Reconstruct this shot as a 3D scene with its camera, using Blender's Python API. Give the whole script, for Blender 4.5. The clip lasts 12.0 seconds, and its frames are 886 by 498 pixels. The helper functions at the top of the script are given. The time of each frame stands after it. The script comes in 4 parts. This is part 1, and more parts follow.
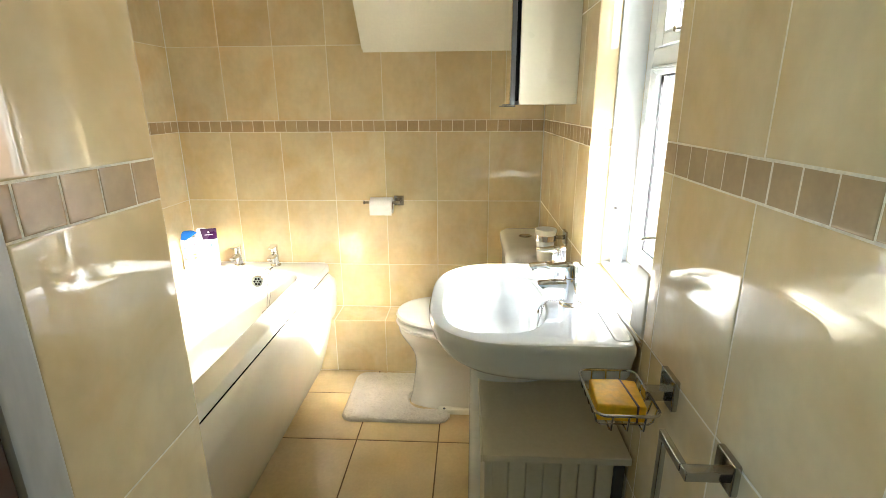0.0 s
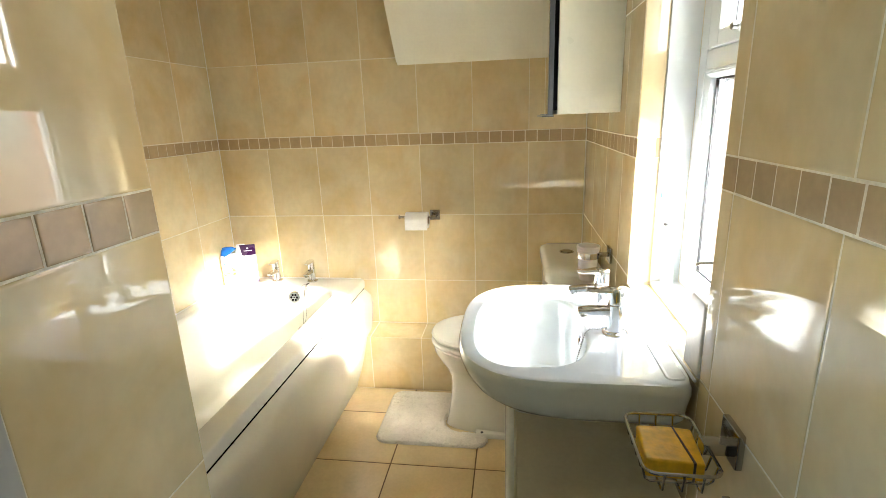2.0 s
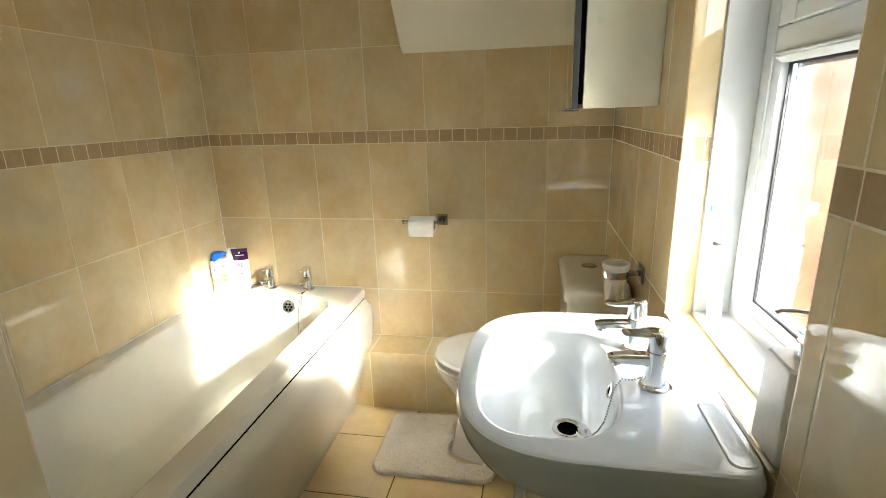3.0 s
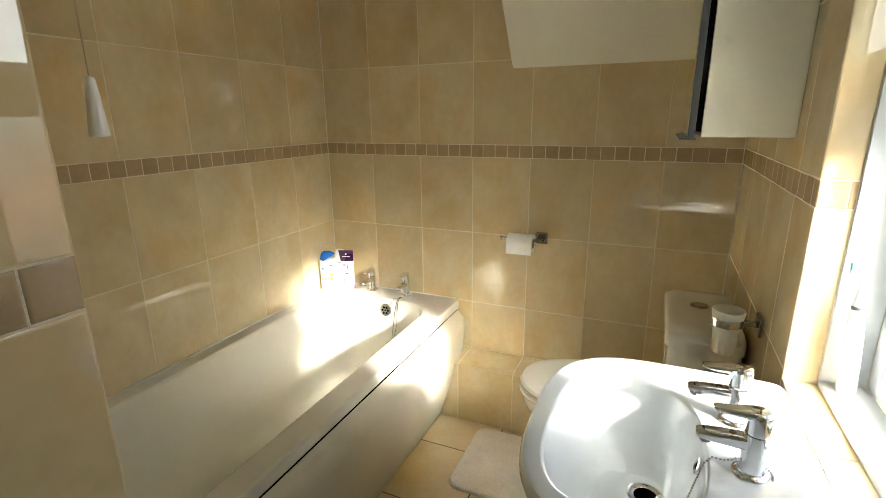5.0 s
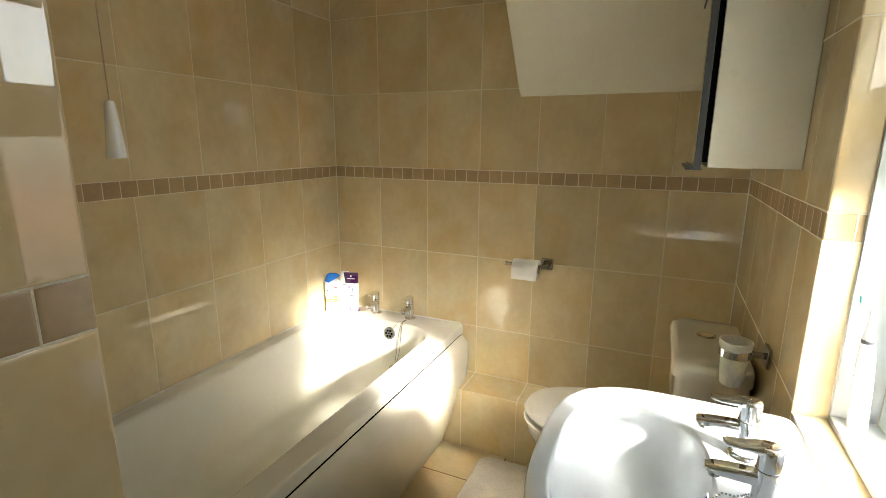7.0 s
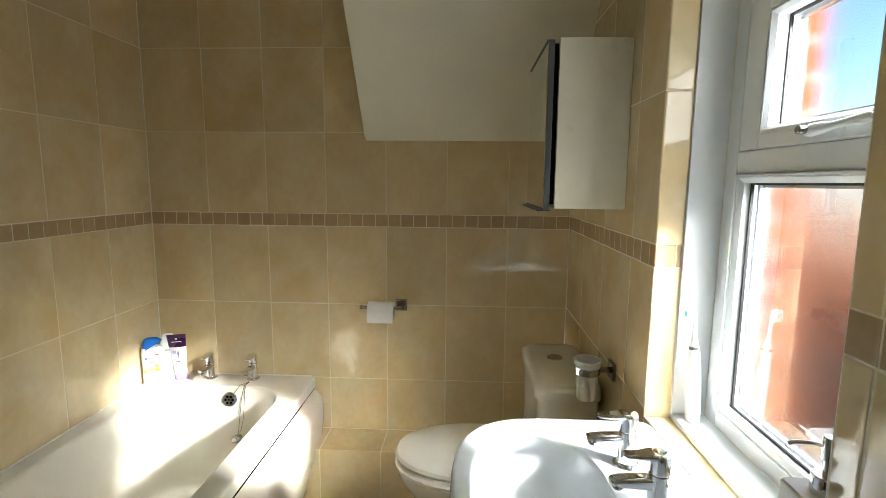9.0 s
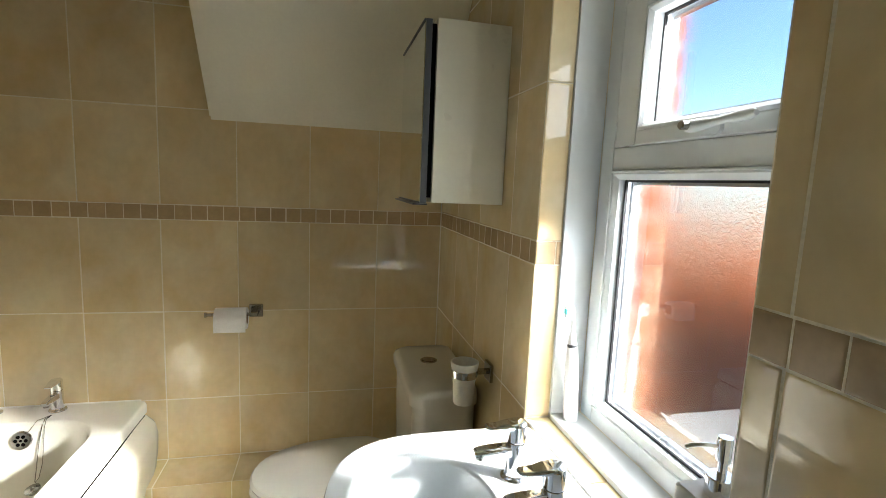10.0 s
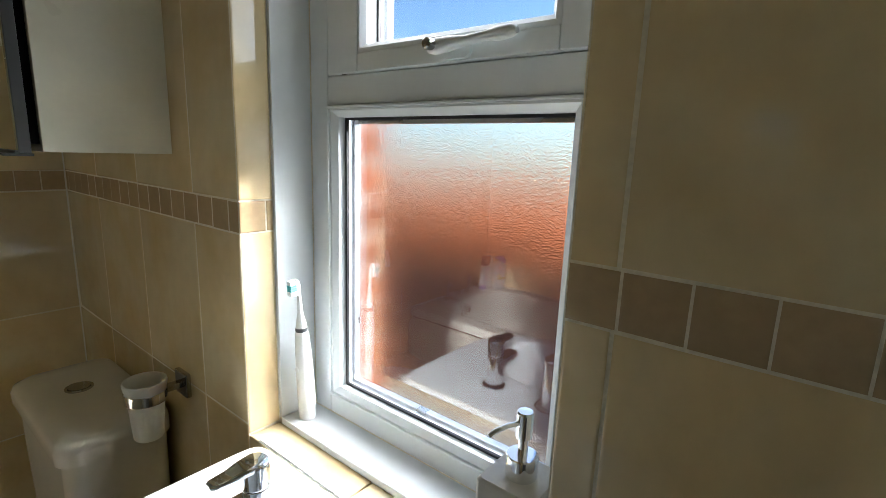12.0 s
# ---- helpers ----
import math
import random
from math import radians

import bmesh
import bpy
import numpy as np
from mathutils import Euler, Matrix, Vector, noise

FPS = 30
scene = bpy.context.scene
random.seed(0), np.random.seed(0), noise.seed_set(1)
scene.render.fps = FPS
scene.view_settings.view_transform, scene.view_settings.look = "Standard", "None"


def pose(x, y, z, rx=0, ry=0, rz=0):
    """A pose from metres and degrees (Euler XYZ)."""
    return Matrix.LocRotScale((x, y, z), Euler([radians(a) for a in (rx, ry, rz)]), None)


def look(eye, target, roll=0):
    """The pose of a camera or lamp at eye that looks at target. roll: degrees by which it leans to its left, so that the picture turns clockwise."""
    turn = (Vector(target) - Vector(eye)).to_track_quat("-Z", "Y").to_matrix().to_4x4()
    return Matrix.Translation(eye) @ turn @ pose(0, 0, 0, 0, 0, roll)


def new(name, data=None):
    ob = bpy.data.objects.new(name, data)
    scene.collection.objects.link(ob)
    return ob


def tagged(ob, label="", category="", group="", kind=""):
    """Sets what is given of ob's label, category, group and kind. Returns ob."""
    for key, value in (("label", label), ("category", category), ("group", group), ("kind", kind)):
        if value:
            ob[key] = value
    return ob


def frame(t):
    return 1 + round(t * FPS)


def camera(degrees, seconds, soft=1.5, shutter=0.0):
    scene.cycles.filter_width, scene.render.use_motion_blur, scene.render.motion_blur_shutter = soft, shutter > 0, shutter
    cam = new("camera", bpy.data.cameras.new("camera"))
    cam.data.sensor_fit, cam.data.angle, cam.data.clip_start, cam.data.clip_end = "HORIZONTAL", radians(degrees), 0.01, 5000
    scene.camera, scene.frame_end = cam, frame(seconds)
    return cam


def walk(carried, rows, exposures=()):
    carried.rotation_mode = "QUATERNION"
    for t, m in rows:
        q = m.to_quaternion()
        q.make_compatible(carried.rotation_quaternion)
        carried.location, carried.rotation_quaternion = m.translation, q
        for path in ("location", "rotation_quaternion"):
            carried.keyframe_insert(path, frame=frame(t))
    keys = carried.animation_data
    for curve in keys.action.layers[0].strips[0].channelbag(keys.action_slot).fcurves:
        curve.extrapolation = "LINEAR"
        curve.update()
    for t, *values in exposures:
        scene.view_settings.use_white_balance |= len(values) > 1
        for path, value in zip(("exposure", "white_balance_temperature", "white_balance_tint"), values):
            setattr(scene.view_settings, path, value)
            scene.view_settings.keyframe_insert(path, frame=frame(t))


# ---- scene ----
cam = camera(84.7, 12.0, soft=0.8)
PATH = [
    (0, (-0.344, -2.343, 1.284), (-0.45, -0.427, 0.72), -0.4),
    (0.5, (-0.34, -2.34, 1.295), (-0.516, -0.421, 0.761), -0.9),
    (1, (-0.331, -2.331, 1.303), (-0.566, -0.412, 0.792), -1.4),
    (1.5, (-0.322, -2.315, 1.301), (-0.592, -0.401, 0.788), -1.9),
    (2, (-0.32, -2.259, 1.294), (-0.604, -0.35, 0.767), -2.1),
    (2.5, (-0.323, -2.123, 1.288), (-0.608, -0.217, 0.752), -2.1),
    (3, (-0.316, -2.034, 1.286), (-0.664, -0.139, 0.747), -1.7),
    (5, (-0.272, -1.986, 1.34), (-1.048, -0.22, 0.813), -0.6),
    (5.5, (-0.268, -1.989, 1.34), (-1.079, -0.232, 0.838), -0.5),
    (6, (-0.273, -1.991, 1.339), (-1.093, -0.231, 0.857), -0.2),
    (6.5, (-0.273, -1.991, 1.339), (-1.089, -0.227, 0.868), 0.0),
    (8.3, (-0.298, -1.988, 1.369), (-0.819, -0.08, 1.078), 0.7),
    (8.5, (-0.308, -1.974, 1.36), (-0.73, -0.039, 1.081), 0.6),
    (9, (-0.416, -1.993, 1.353), (-0.514, -0.013, 1.083), 0.5),
    (9.5, (-0.461, -1.959, 1.345), (-0.244, 0.01, 1.068), 1.5),
    (10, (-0.433, -1.863, 1.334), (0.028, 0.066, 1.069), 2.5),
    (10.5, (-0.426, -1.822, 1.335), (0.26, 0.035, 1.055), 2.8),
    (11, (-0.447, -1.799, 1.336), (0.448, -0.039, 1.019), 2.7),
    (11.5, (-0.423, -1.745, 1.314), (0.747, -0.161, 0.963), 3.2),
    (12, (-0.385, -1.626, 1.311), (1.143, -0.398, 0.914), 2.1),
]
walk(cam, [(t, look(eye, target, roll)) for t, eye, target, roll in PATH],
     exposures=[(0.0, 4.72, 6450, 10), (2.0, 4.55, 6450, 10), (3.2, 3.82, 6550, 10), (5.0, 3.62, 6800, 10), (6.5, 3.6, 6900, 10), (8.3, 3.35, 6400, 10), (9.0, 3.3, 6300, 10), (10.0, 3.2, 6250, 10), (11.5, 3.25, 6300, 10), (12.0, 2.6, 6000, 10)])

# world and sun
SUN_DIR = Vector((-1.0, 0.57, -0.57)).normalized()
world = bpy.data.worlds.new("sky")
scene.world = world
world.use_nodes = True
wt = world.node_tree
wt.nodes.clear()
sky = wt.nodes.new("ShaderNodeTexSky")
sky.sky_type, sky.sun_disc = "NISHITA", False
sky.sun_elevation = math.asin(-SUN_DIR.z)
sky.sun_rotation = math.atan2(-SUN_DIR.x, -SUN_DIR.y)
bg = wt.nodes.new("ShaderNodeBackground")
bg.inputs["Strength"].default_value = 0.05
sky.dust_density, sky.ozone_density = 0.15, 4.0
wout = wt.nodes.new("ShaderNodeOutputWorld")
wt.links.new(sky.outputs[0], bg.inputs[0])
wt.links.new(bg.outputs[0], wout.inputs[0])
sun_data = bpy.data.lights.new("sun", "SUN")
sun_data.energy, sun_data.angle, sun_data.color = 2.6, radians(7.0), (1.0, 0.97, 0.92)
sun = new("sun", sun_data)
sun.rotation_mode = "QUATERNION"
sun.rotation_quaternion = SUN_DIR.to_track_quat("-Z", "Y")


# sky light and sun scattered by the obscure glass, one lamp in the opening of each pane
def pane_light(name, y0, y1, z0, z1, watts):
    data = bpy.data.lights.new(name, "AREA")
    data.shape, data.size, data.size_y = "RECTANGLE", y1 - y0, z1 - z0
    data.energy, data.color = watts, (0.97, 0.98, 0.95)
    ob = new(name, data)
    ob.matrix_basis = look((0.152, (y0 + y1) / 2, (z0 + z1) / 2), (-1.0, (y0 + y1) / 2, (z0 + z1) / 2))


pane_light("window_light_lower", -1.375, -0.99, 0.895, 1.345, 0.05)
pane_light("window_light_upper", -1.35, -1.06, 1.47, 1.645, 0.09)


# ---------- materials ----------
def material(name, color, rough=0.4, metal=0.0, vary=0.08, scale=8.0, fine=0.04, fine_scale=90.0, bump=0.0,
             bump_scale=60.0, rough_vary=0.06, random_tint=0.0, island=False, coat=0.0, sub=0.0, stretch=(1, 1, 1), spec=0.5, cloud=None, cloud_scale=4.0):
    """Principled surface whose colour varies at two scales, with uneven gloss and fine relief."""
    m = bpy.data.materials.new(name)
    m.use_nodes = True
    n, l = m.node_tree.nodes, m.node_tree.links
    p = n["Principled BSDF"]
    tc = n.new("ShaderNodeTexCoord")
    info = n.new("ShaderNodeObjectInfo")
    mp = n.new("ShaderNodeVectorMath")
    mp.operation = "MULTIPLY_ADD"
    mp.inputs[1].default_value = stretch
    off = n.new("ShaderNodeVectorMath")
    off.operation = "SCALE"
    off.inputs[0].default_value = (17.0, 31.0, 47.0)
    l.new(info.outputs["Random"], off.inputs["Scale"])
    l.new(tc.outputs["Object"], mp.inputs[0])
    l.new(off.outputs[0], mp.inputs[2])
    big = n.new("ShaderNodeTexNoise")
    big.inputs["Scale"].default_value, big.inputs["Detail"].default_value = scale, 5.0
    small = n.new("ShaderNodeTexNoise")
    small.inputs["Scale"].default_value, small.inputs["Detail"].default_value = fine_scale, 3.0
    for t in (big, small):
        l.new(mp.outputs[0], t.inputs["Vector"])

    def spread(sock, amount):
        r = n.new("ShaderNodeMapRange")
        r.inputs["From Min"].default_value, r.inputs["From Max"].default_value = 0.3, 0.7
        r.inputs["To Min"].default_value, r.inputs["To Max"].default_value = 1 - amount, 1 + amount
        l.new(sock, r.inputs["Value"])
        return r.outputs[0]

    def times(a, b):
        x = n.new("ShaderNodeMath")
        x.operation = "MULTIPLY"
        l.new(a, x.inputs[0])
        l.new(b, x.inputs[1])
        return x.outputs[0]

    f = times(spread(big.outputs["Fac"], vary), spread(small.outputs["Fac"], fine))
    if random_tint:
        r = n.new("ShaderNodeMapRange")
        r.inputs["To Min"].default_value, r.inputs["To Max"].default_value = 1 - random_tint, 1 + random_tint
        if island:
            geo = n.new("ShaderNodeNewGeometry")
            l.new(geo.outputs["Random Per Island"], r.inputs["Value"])
        else:
            l.new(info.outputs["Random"], r.inputs["Value"])
        f = times(f, r.outputs[0])
    col = n.new("ShaderNodeVectorMath")
    col.operation = "SCALE"
    col.inputs[0].default_value = color
    if cloud:
        # soft clouds of a second colour in the glaze
        cn = n.new("ShaderNodeTexNoise")
        cn.inputs["Scale"].default_value, cn.inputs["Detail"].default_value, cn.inputs["Distortion"].default_value = cloud_scale, 4.0, 0.6
        l.new(mp.outputs[0], cn.inputs["Vector"])
        cr = n.new("ShaderNodeMapRange")
        cr.inputs["From Min"].default_value, cr.inputs["From Max"].default_value = 0.36, 0.66
        l.new(cn.outputs["Fac"], cr.inputs["Value"])
        cm = n.new("ShaderNodeMix")
        cm.data_type = "VECTOR"
        cm.inputs[4].default_value, cm.inputs[5].default_value = color, cloud
        l.new(cr.outputs[0], cm.inputs[0])
        l.new(cm.outputs[1], col.inputs[0])
    l.new(f, col.inputs["Scale"])
    l.new(col.outputs[0], p.inputs["Base Color"])
    rr = n.new("ShaderNodeMapRange")
    rr.inputs["From Min"].default_value, rr.inputs["From Max"].default_value = 0.3, 0.7
    rr.inputs["To Min"].default_value, rr.inputs["To Max"].default_value = max(0.0, rough - rough_vary), rough + rough_vary
    l.new(big.outputs["Fac"], rr.inputs["Value"])
    l.new(rr.outputs[0], p.inputs["Roughness"])
    p.inputs["Metallic"].default_value = metal
    p.inputs["Coat Weight"].default_value = coat
    p.inputs["Specular IOR Level"].default_value = spec
    if sub:
        p.inputs["Subsurface Weight"].default_value = sub
        p.inputs["Subsurface Radius"].default_value = (0.01, 0.008, 0.006)
    if bump:
        bn = n.new("ShaderNodeTexNoise")
        bn.inputs["Scale"].default_value, bn.inputs["Detail"].default_value = bump_scale, 2.0
        l.new(mp.outputs[0], bn.inputs["Vector"])
        b = n.new("ShaderNodeBump")
        b.inputs["Strength"].default_value, b.inputs["Distance"].default_value = bump, 0.002
        l.new(bn.outputs["Fac"], b.inputs["Height"])
        l.new(b.outputs[0], p.inputs["Normal"])
    return m


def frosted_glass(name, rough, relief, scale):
    """Outer sheet with a patterned face that scatters the view and a grey tint that dims it."""
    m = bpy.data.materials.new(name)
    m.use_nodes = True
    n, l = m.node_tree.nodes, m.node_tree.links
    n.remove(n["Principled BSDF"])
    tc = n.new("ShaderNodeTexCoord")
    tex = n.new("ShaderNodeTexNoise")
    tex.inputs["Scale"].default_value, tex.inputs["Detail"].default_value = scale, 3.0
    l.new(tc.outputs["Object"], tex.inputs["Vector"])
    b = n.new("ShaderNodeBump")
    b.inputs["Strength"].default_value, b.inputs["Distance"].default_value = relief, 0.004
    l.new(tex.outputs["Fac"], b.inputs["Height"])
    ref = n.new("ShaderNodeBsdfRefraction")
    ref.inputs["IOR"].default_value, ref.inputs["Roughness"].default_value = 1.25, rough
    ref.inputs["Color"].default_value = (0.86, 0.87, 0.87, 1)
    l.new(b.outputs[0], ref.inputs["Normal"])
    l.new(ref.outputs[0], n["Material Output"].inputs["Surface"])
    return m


def clear_glass(name):
    """Thin clear sheet: a sharp reflection that grows at a slant, else see-through."""
    m = bpy.data.materials.new(name)
    m.use_nodes = True
    n, l = m.node_tree.nodes, m.node_tree.links
    n.remove(n["Principled BSDF"])
    clear = n.new("ShaderNodeBsdfTransparent")
    glo = n.new("ShaderNodeBsdfGlossy")
    glo.inputs["Roughness"].default_value = 0.0
    lw = n.new("ShaderNodeLayerWeight")
    lw.inputs["Blend"].default_value = 0.5
    steep = n.new("ShaderNodeMath")
    steep.operation = "POWER"
    steep.inputs[1].default_value = 4.0
    l.new(lw.outputs["Facing"], steep.inputs[0])
    fr = n.new("ShaderNodeMath")
    fr.operation = "MULTIPLY_ADD"
    fr.inputs[1].default_value, fr.inputs[2].default_value = 0.80, 0.15
    l.new(steep.outputs[0], fr.inputs[0])
    mix = n.new("ShaderNodeMixShader")
    l.new(fr.outputs[0], mix.inputs[0])
    l.new(clear.outputs[0], mix.inputs[1])
    l.new(glo.outputs[0], mix.inputs[2])
    l.new(mix.outputs[0], n["Material Output"].inputs["Surface"])
    return m


TILE = material("beige_tile", (0.71, 0.600, 0.378), 0.016, cloud=(0.67, 0.508, 0.268), cloud_scale=6.0, vary=0.07, scale=5.5, fine=0.035, fine_scale=40, bump=0.009,
                bump_scale=45, rough_vary=0.008, random_tint=0.06, stretch=(1, 1, 0.8), spec=0.7)
MOSAIC = material("brown_mosaic", (0.45, 0.328, 0.182), 0.24, vary=0.08, scale=14, fine=0.05, random_tint=0.08, bump=0.03, bump_scale=30, rough_vary=0.03)
GROUT = material("grout", (0.76, 0.695, 0.545), 0.8, vary=0.08, scale=12, fine=0.1, fine_scale=200, bump=0.3, bump_scale=300)
FLOOR_TILE = material("floor_tile", (0.62, 0.49, 0.29), 0.30, rough_vary=0.025, cloud=(0.60, 0.44, 0.22), cloud_scale=3.0, vary=0.1, scale=5, fine=0.04, random_tint=0.05, bump=0.05, bump_scale=40)
FLOOR_GROUT = material("floor_grout", (0.16, 0.10, 0.05), 0.85, vary=0.2, scale=20, fine=0.1, bump=0.3, bump_scale=300)
PLASTER = material("white_plaster", (0.86, 0.83, 0.69), 0.7, vary=0.03, scale=3, fine=0.015, bump=0.12, bump_scale=70)
# cream for the unseen hall walls, chosen to warm the light they bounce in
HALL_PAINT = material("hall_paint", (0.78, 0.67, 0.47), 0.65, vary=0.05, scale=3, fine=0.02, bump=0.15, bump_scale=80)
GREY_GLOSS = material("grey_gloss_paint", (0.44, 0.435, 0.41), 0.32, vary=0.10, scale=9, fine=0.06, bump=0.45, bump_scale=38, stretch=(1, 1, 0.25))
# brown dark enough to paint the deep shade past the door lining
SHADE_WOOD = material("deep_shade_brown_wood", (0.075, 0.042, 0.026), 0.5, vary=0.2, scale=10, fine=0.12, fine_scale=120, bump=0.2, bump_scale=60, stretch=(1, 1, 0.1))
CARPET = material("hall_carpet", (0.20, 0.16, 0.13), 0.95, vary=0.15, scale=12, fine=0.3, fine_scale=300, bump=0.6, bump_scale=400)
UPVC = material("white_upvc", (0.72, 0.76, 0.775), 0.38, vary=0.02, scale=5, fine=0.01, rough_vary=0.05)
GASKET = material("black_gasket", (0.015, 0.015, 0.017), 0.5)
SPACER = material("silver_spacer", (0.72, 0.74, 0.76), 0.3, metal=0.9)
ACRYLIC = material("white_acrylic", (0.84, 0.815, 0.715), 0.12, vary=0.02, scale=3, fine=0.01, rough_vary=0.04, coat=0.3)
PANEL = material("bath_panel_acrylic", (0.77, 0.725, 0.60), 0.16, vary=0.03, scale=3, fine=0.01, rough_vary=0.05)
CERAMIC = material("white_ceramic", (0.79, 0.835, 0.85), 0.06, vary=0.015, scale=4, fine=0.01, rough_vary=0.02, coat=0.3)
WC_WHITE = material("toilet_ceramic", (0.78, 0.75, 0.67), 0.10, vary=0.02, scale=4, fine=0.01, rough_vary=0.03)
SEAT = material("toilet_seat_plastic", (0.74, 0.71, 0.64), 0.22, vary=0.02, scale=6, fine=0.01)
CHROME = material("chrome", (0.80, 0.81, 0.83), 0.06, metal=1.0, vary=0.04, scale=30, fine=0.02, rough_vary=0.03)
STEEL = material("polished_steel", (0.42, 0.41, 0.395), 0.13, metal=1.0, vary=0.05, scale=25, fine=0.03, rough_vary=0.02)
# glossless near-black that paints the shade inside gaps and holes
DARK = material("gap_hole_shade", (0.003, 0.003, 0.003), 0.9, spec=0.0)
MIRROR = material("mirror_glass", (0.88, 0.90, 0.89), 0.004, metal=1.0, vary=0.0, fine=0.0, rough_vary=0.004)
CABINET = material("cabinet_cream", (0.73, 0.70, 0.56), 0.32, vary=0.025, scale=4, fine=0.015, rough_vary=0.06)
# colour of dark edging and small fittings; also paints shade in some gaps
EDGE_GAP_GREY = material("dark_grey_edging_gap_shade", (0.075, 0.08, 0.085), 0.35, vary=0.08)
VANITY = material("vanity_paint", (0.74, 0.68, 0.54), 0.40, vary=0.04, scale=4, fine=0.03, rough_vary=0.06)
PAPER = material("toilet_paper", (0.86, 0.85, 0.82), 0.95, vary=0.03, scale=20, fine=0.04, fine_scale=220, bump=0.3, bump_scale=260)
CARD = material("cardboard_core", (0.42, 0.32, 0.22), 0.9)
MAT_PILE = material("mat_pile", (0.70, 0.65, 0.58), 0.98, vary=0.10, scale=9, fine=0.12, fine_scale=180, bump=0.9, bump_scale=240, rough_vary=0.02)
SOAP = material("amber_soap", (0.80, 0.46, 0.015), 0.42, spec=0.25, vary=0.16, scale=34, fine=0.12, bump=0.4, bump_scale=80)
SOAP_SEAM = material("dark_soap_seam", (0.06, 0.035, 0.02), 0.5)
FROST = material("frosted_tumbler_glass", (0.86, 0.85, 0.80), 0.45, vary=0.03, scale=12, fine=0.03, sub=0.3)
WHITE_PLASTIC = material("white_plastic", (0.82, 0.83, 0.83), 0.25, vary=0.02, fine=0.01)
PALE_BOTTLE = material("pale_green_bottle", (0.78, 0.84, 0.76), 0.25, vary=0.02, fine=0.01)
BLUE = material("blue_cap", (0.02, 0.17, 0.62), 0.25, vary=0.05)
PURPLE = material("dark_purple_print", (0.045, 0.010, 0.055), 0.3, vary=0.08)
LILAC = material("lilac_cap", (0.40, 0.30, 0.62), 0.3, vary=0.04)
YELLOW = material("olive_yellow_print", (0.50, 0.42, 0.04), 0.35)
LEMON = material("lemon_print", (0.80, 0.66, 0.05), 0.35)
BLUE_PRINT = material("blue_print", (0.05, 0.14, 0.45), 0.4)
BOTTLE = material("white_bottle_plastic", (0.66, 0.67, 0.655), 0.28, vary=0.02, fine=0.01)
GREY_PRINT = material("grey_print", (0.30, 0.32, 0.36), 0.4)
RED_PRINT = material("red_print", (0.70, 0.10, 0.12), 0.4)
TEAL = material("teal_bristles", (0.10, 0.55, 0.58), 0.6, vary=0.1, scale=300)
CLEAR_BRISTLE = material("white_bristles", (0.80, 0.88, 0.88), 0.6, vary=0.1, scale=300)
STONEWARE = material("stone_resin", (0.72, 0.69, 0.62), 0.35, vary=0.05, scale=20, fine=0.04)
SILICONE = material("white_sealant", (0.80, 0.78, 0.72), 0.35, vary=0.05, scale=20)
CORD = material("cord_string", (0.52, 0.40, 0.27), 0.9)
BRICK = material("red_brick", (0.36, 0.105, 0.045), 0.9, spec=0.2, vary=0.2, scale=12, fine=0.15, fine_scale=120, random_tint=0.22, bump=0.5, bump_scale=90)
# darker copy of the red brick, for the outbuilding's wall
DARK_BRICK = material("dark_red_brick", (0.17, 0.062, 0.045), 0.9, spec=0.15, vary=0.2, scale=3, fine=0.15, fine_scale=30)
STONE_SILL = material("weathered_stone", (0.20, 0.18, 0.16), 0.9, vary=0.15, scale=15, fine=0.1, bump=0.4, bump_scale=120)
MORTAR = material("mortar", (0.60, 0.53, 0.45), 0.95, vary=0.12, scale=15, fine=0.1, bump=0.5, bump_scale=150)
ROOF = material("clay_roof_tile", (0.55, 0.135, 0.035), 0.9, spec=0.15, vary=0.2, scale=6, fine=0.15, random_tint=0.2, bump=0.4, bump_scale=60)
LAWN = material("far_ground", (0.09, 0.10, 0.05), 0.95, vary=0.3, scale=0.6, fine=0.3, fine_scale=20)
CLEAR = clear_glass("clear_float_glass")
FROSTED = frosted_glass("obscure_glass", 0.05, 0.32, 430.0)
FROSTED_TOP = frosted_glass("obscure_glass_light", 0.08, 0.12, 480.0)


# ---------- mesh helpers ----------
def finish(name, bm, mat, smooth=True):
    me = bpy.data.meshes.new(name)
    bmesh.ops.recalc_face_normals(bm, faces=bm.faces)
    bend = []
    if smooth and len(bm.faces) < 9000:
        # broad flat faces keep their own direction; only the rounded edges between them bend
        bm.normal_update()
        area = {f: f.calc_area() for f in bm.faces}
        for f in bm.faces:
            for c in f.loops:
                s = Vector((0, 0, 0))
                for g in c.vert.link_faces:
                    if g.normal.dot(f.normal) > 0.77:
                        s += g.normal * area[g]
                bend.append(s.normalized() if s.length > 0 else f.normal.copy())
    bm.to_mesh(me)
    bm.free()
    for m in (mat if isinstance(mat, (list, tuple)) else (mat,)):
        me.materials.append(m)
    if smooth:
        me.shade_smooth()
        if bend:
            me.normals_split_custom_set([tuple(b) for b in bend])
        else:
            me.set_sharp_from_angle(angle=radians(38))
    return me


def part(name, bm, mat, parent=None, label="", smooth=True):
    ob = new(name, finish(name, bm, mat, smooth))
    if parent is not None:
        ob.parent = parent
        ob.matrix_parent_inverse = parent.matrix_basis.inverted()
    if label:
        ob["label"] = label
    return ob


def thing(name, at, label, category, group="", kind=""):
    ob = new(name)
    ob.empty_display_size = 0.02
    ob.location = at
    return tagged(ob, label, category, group, kind)


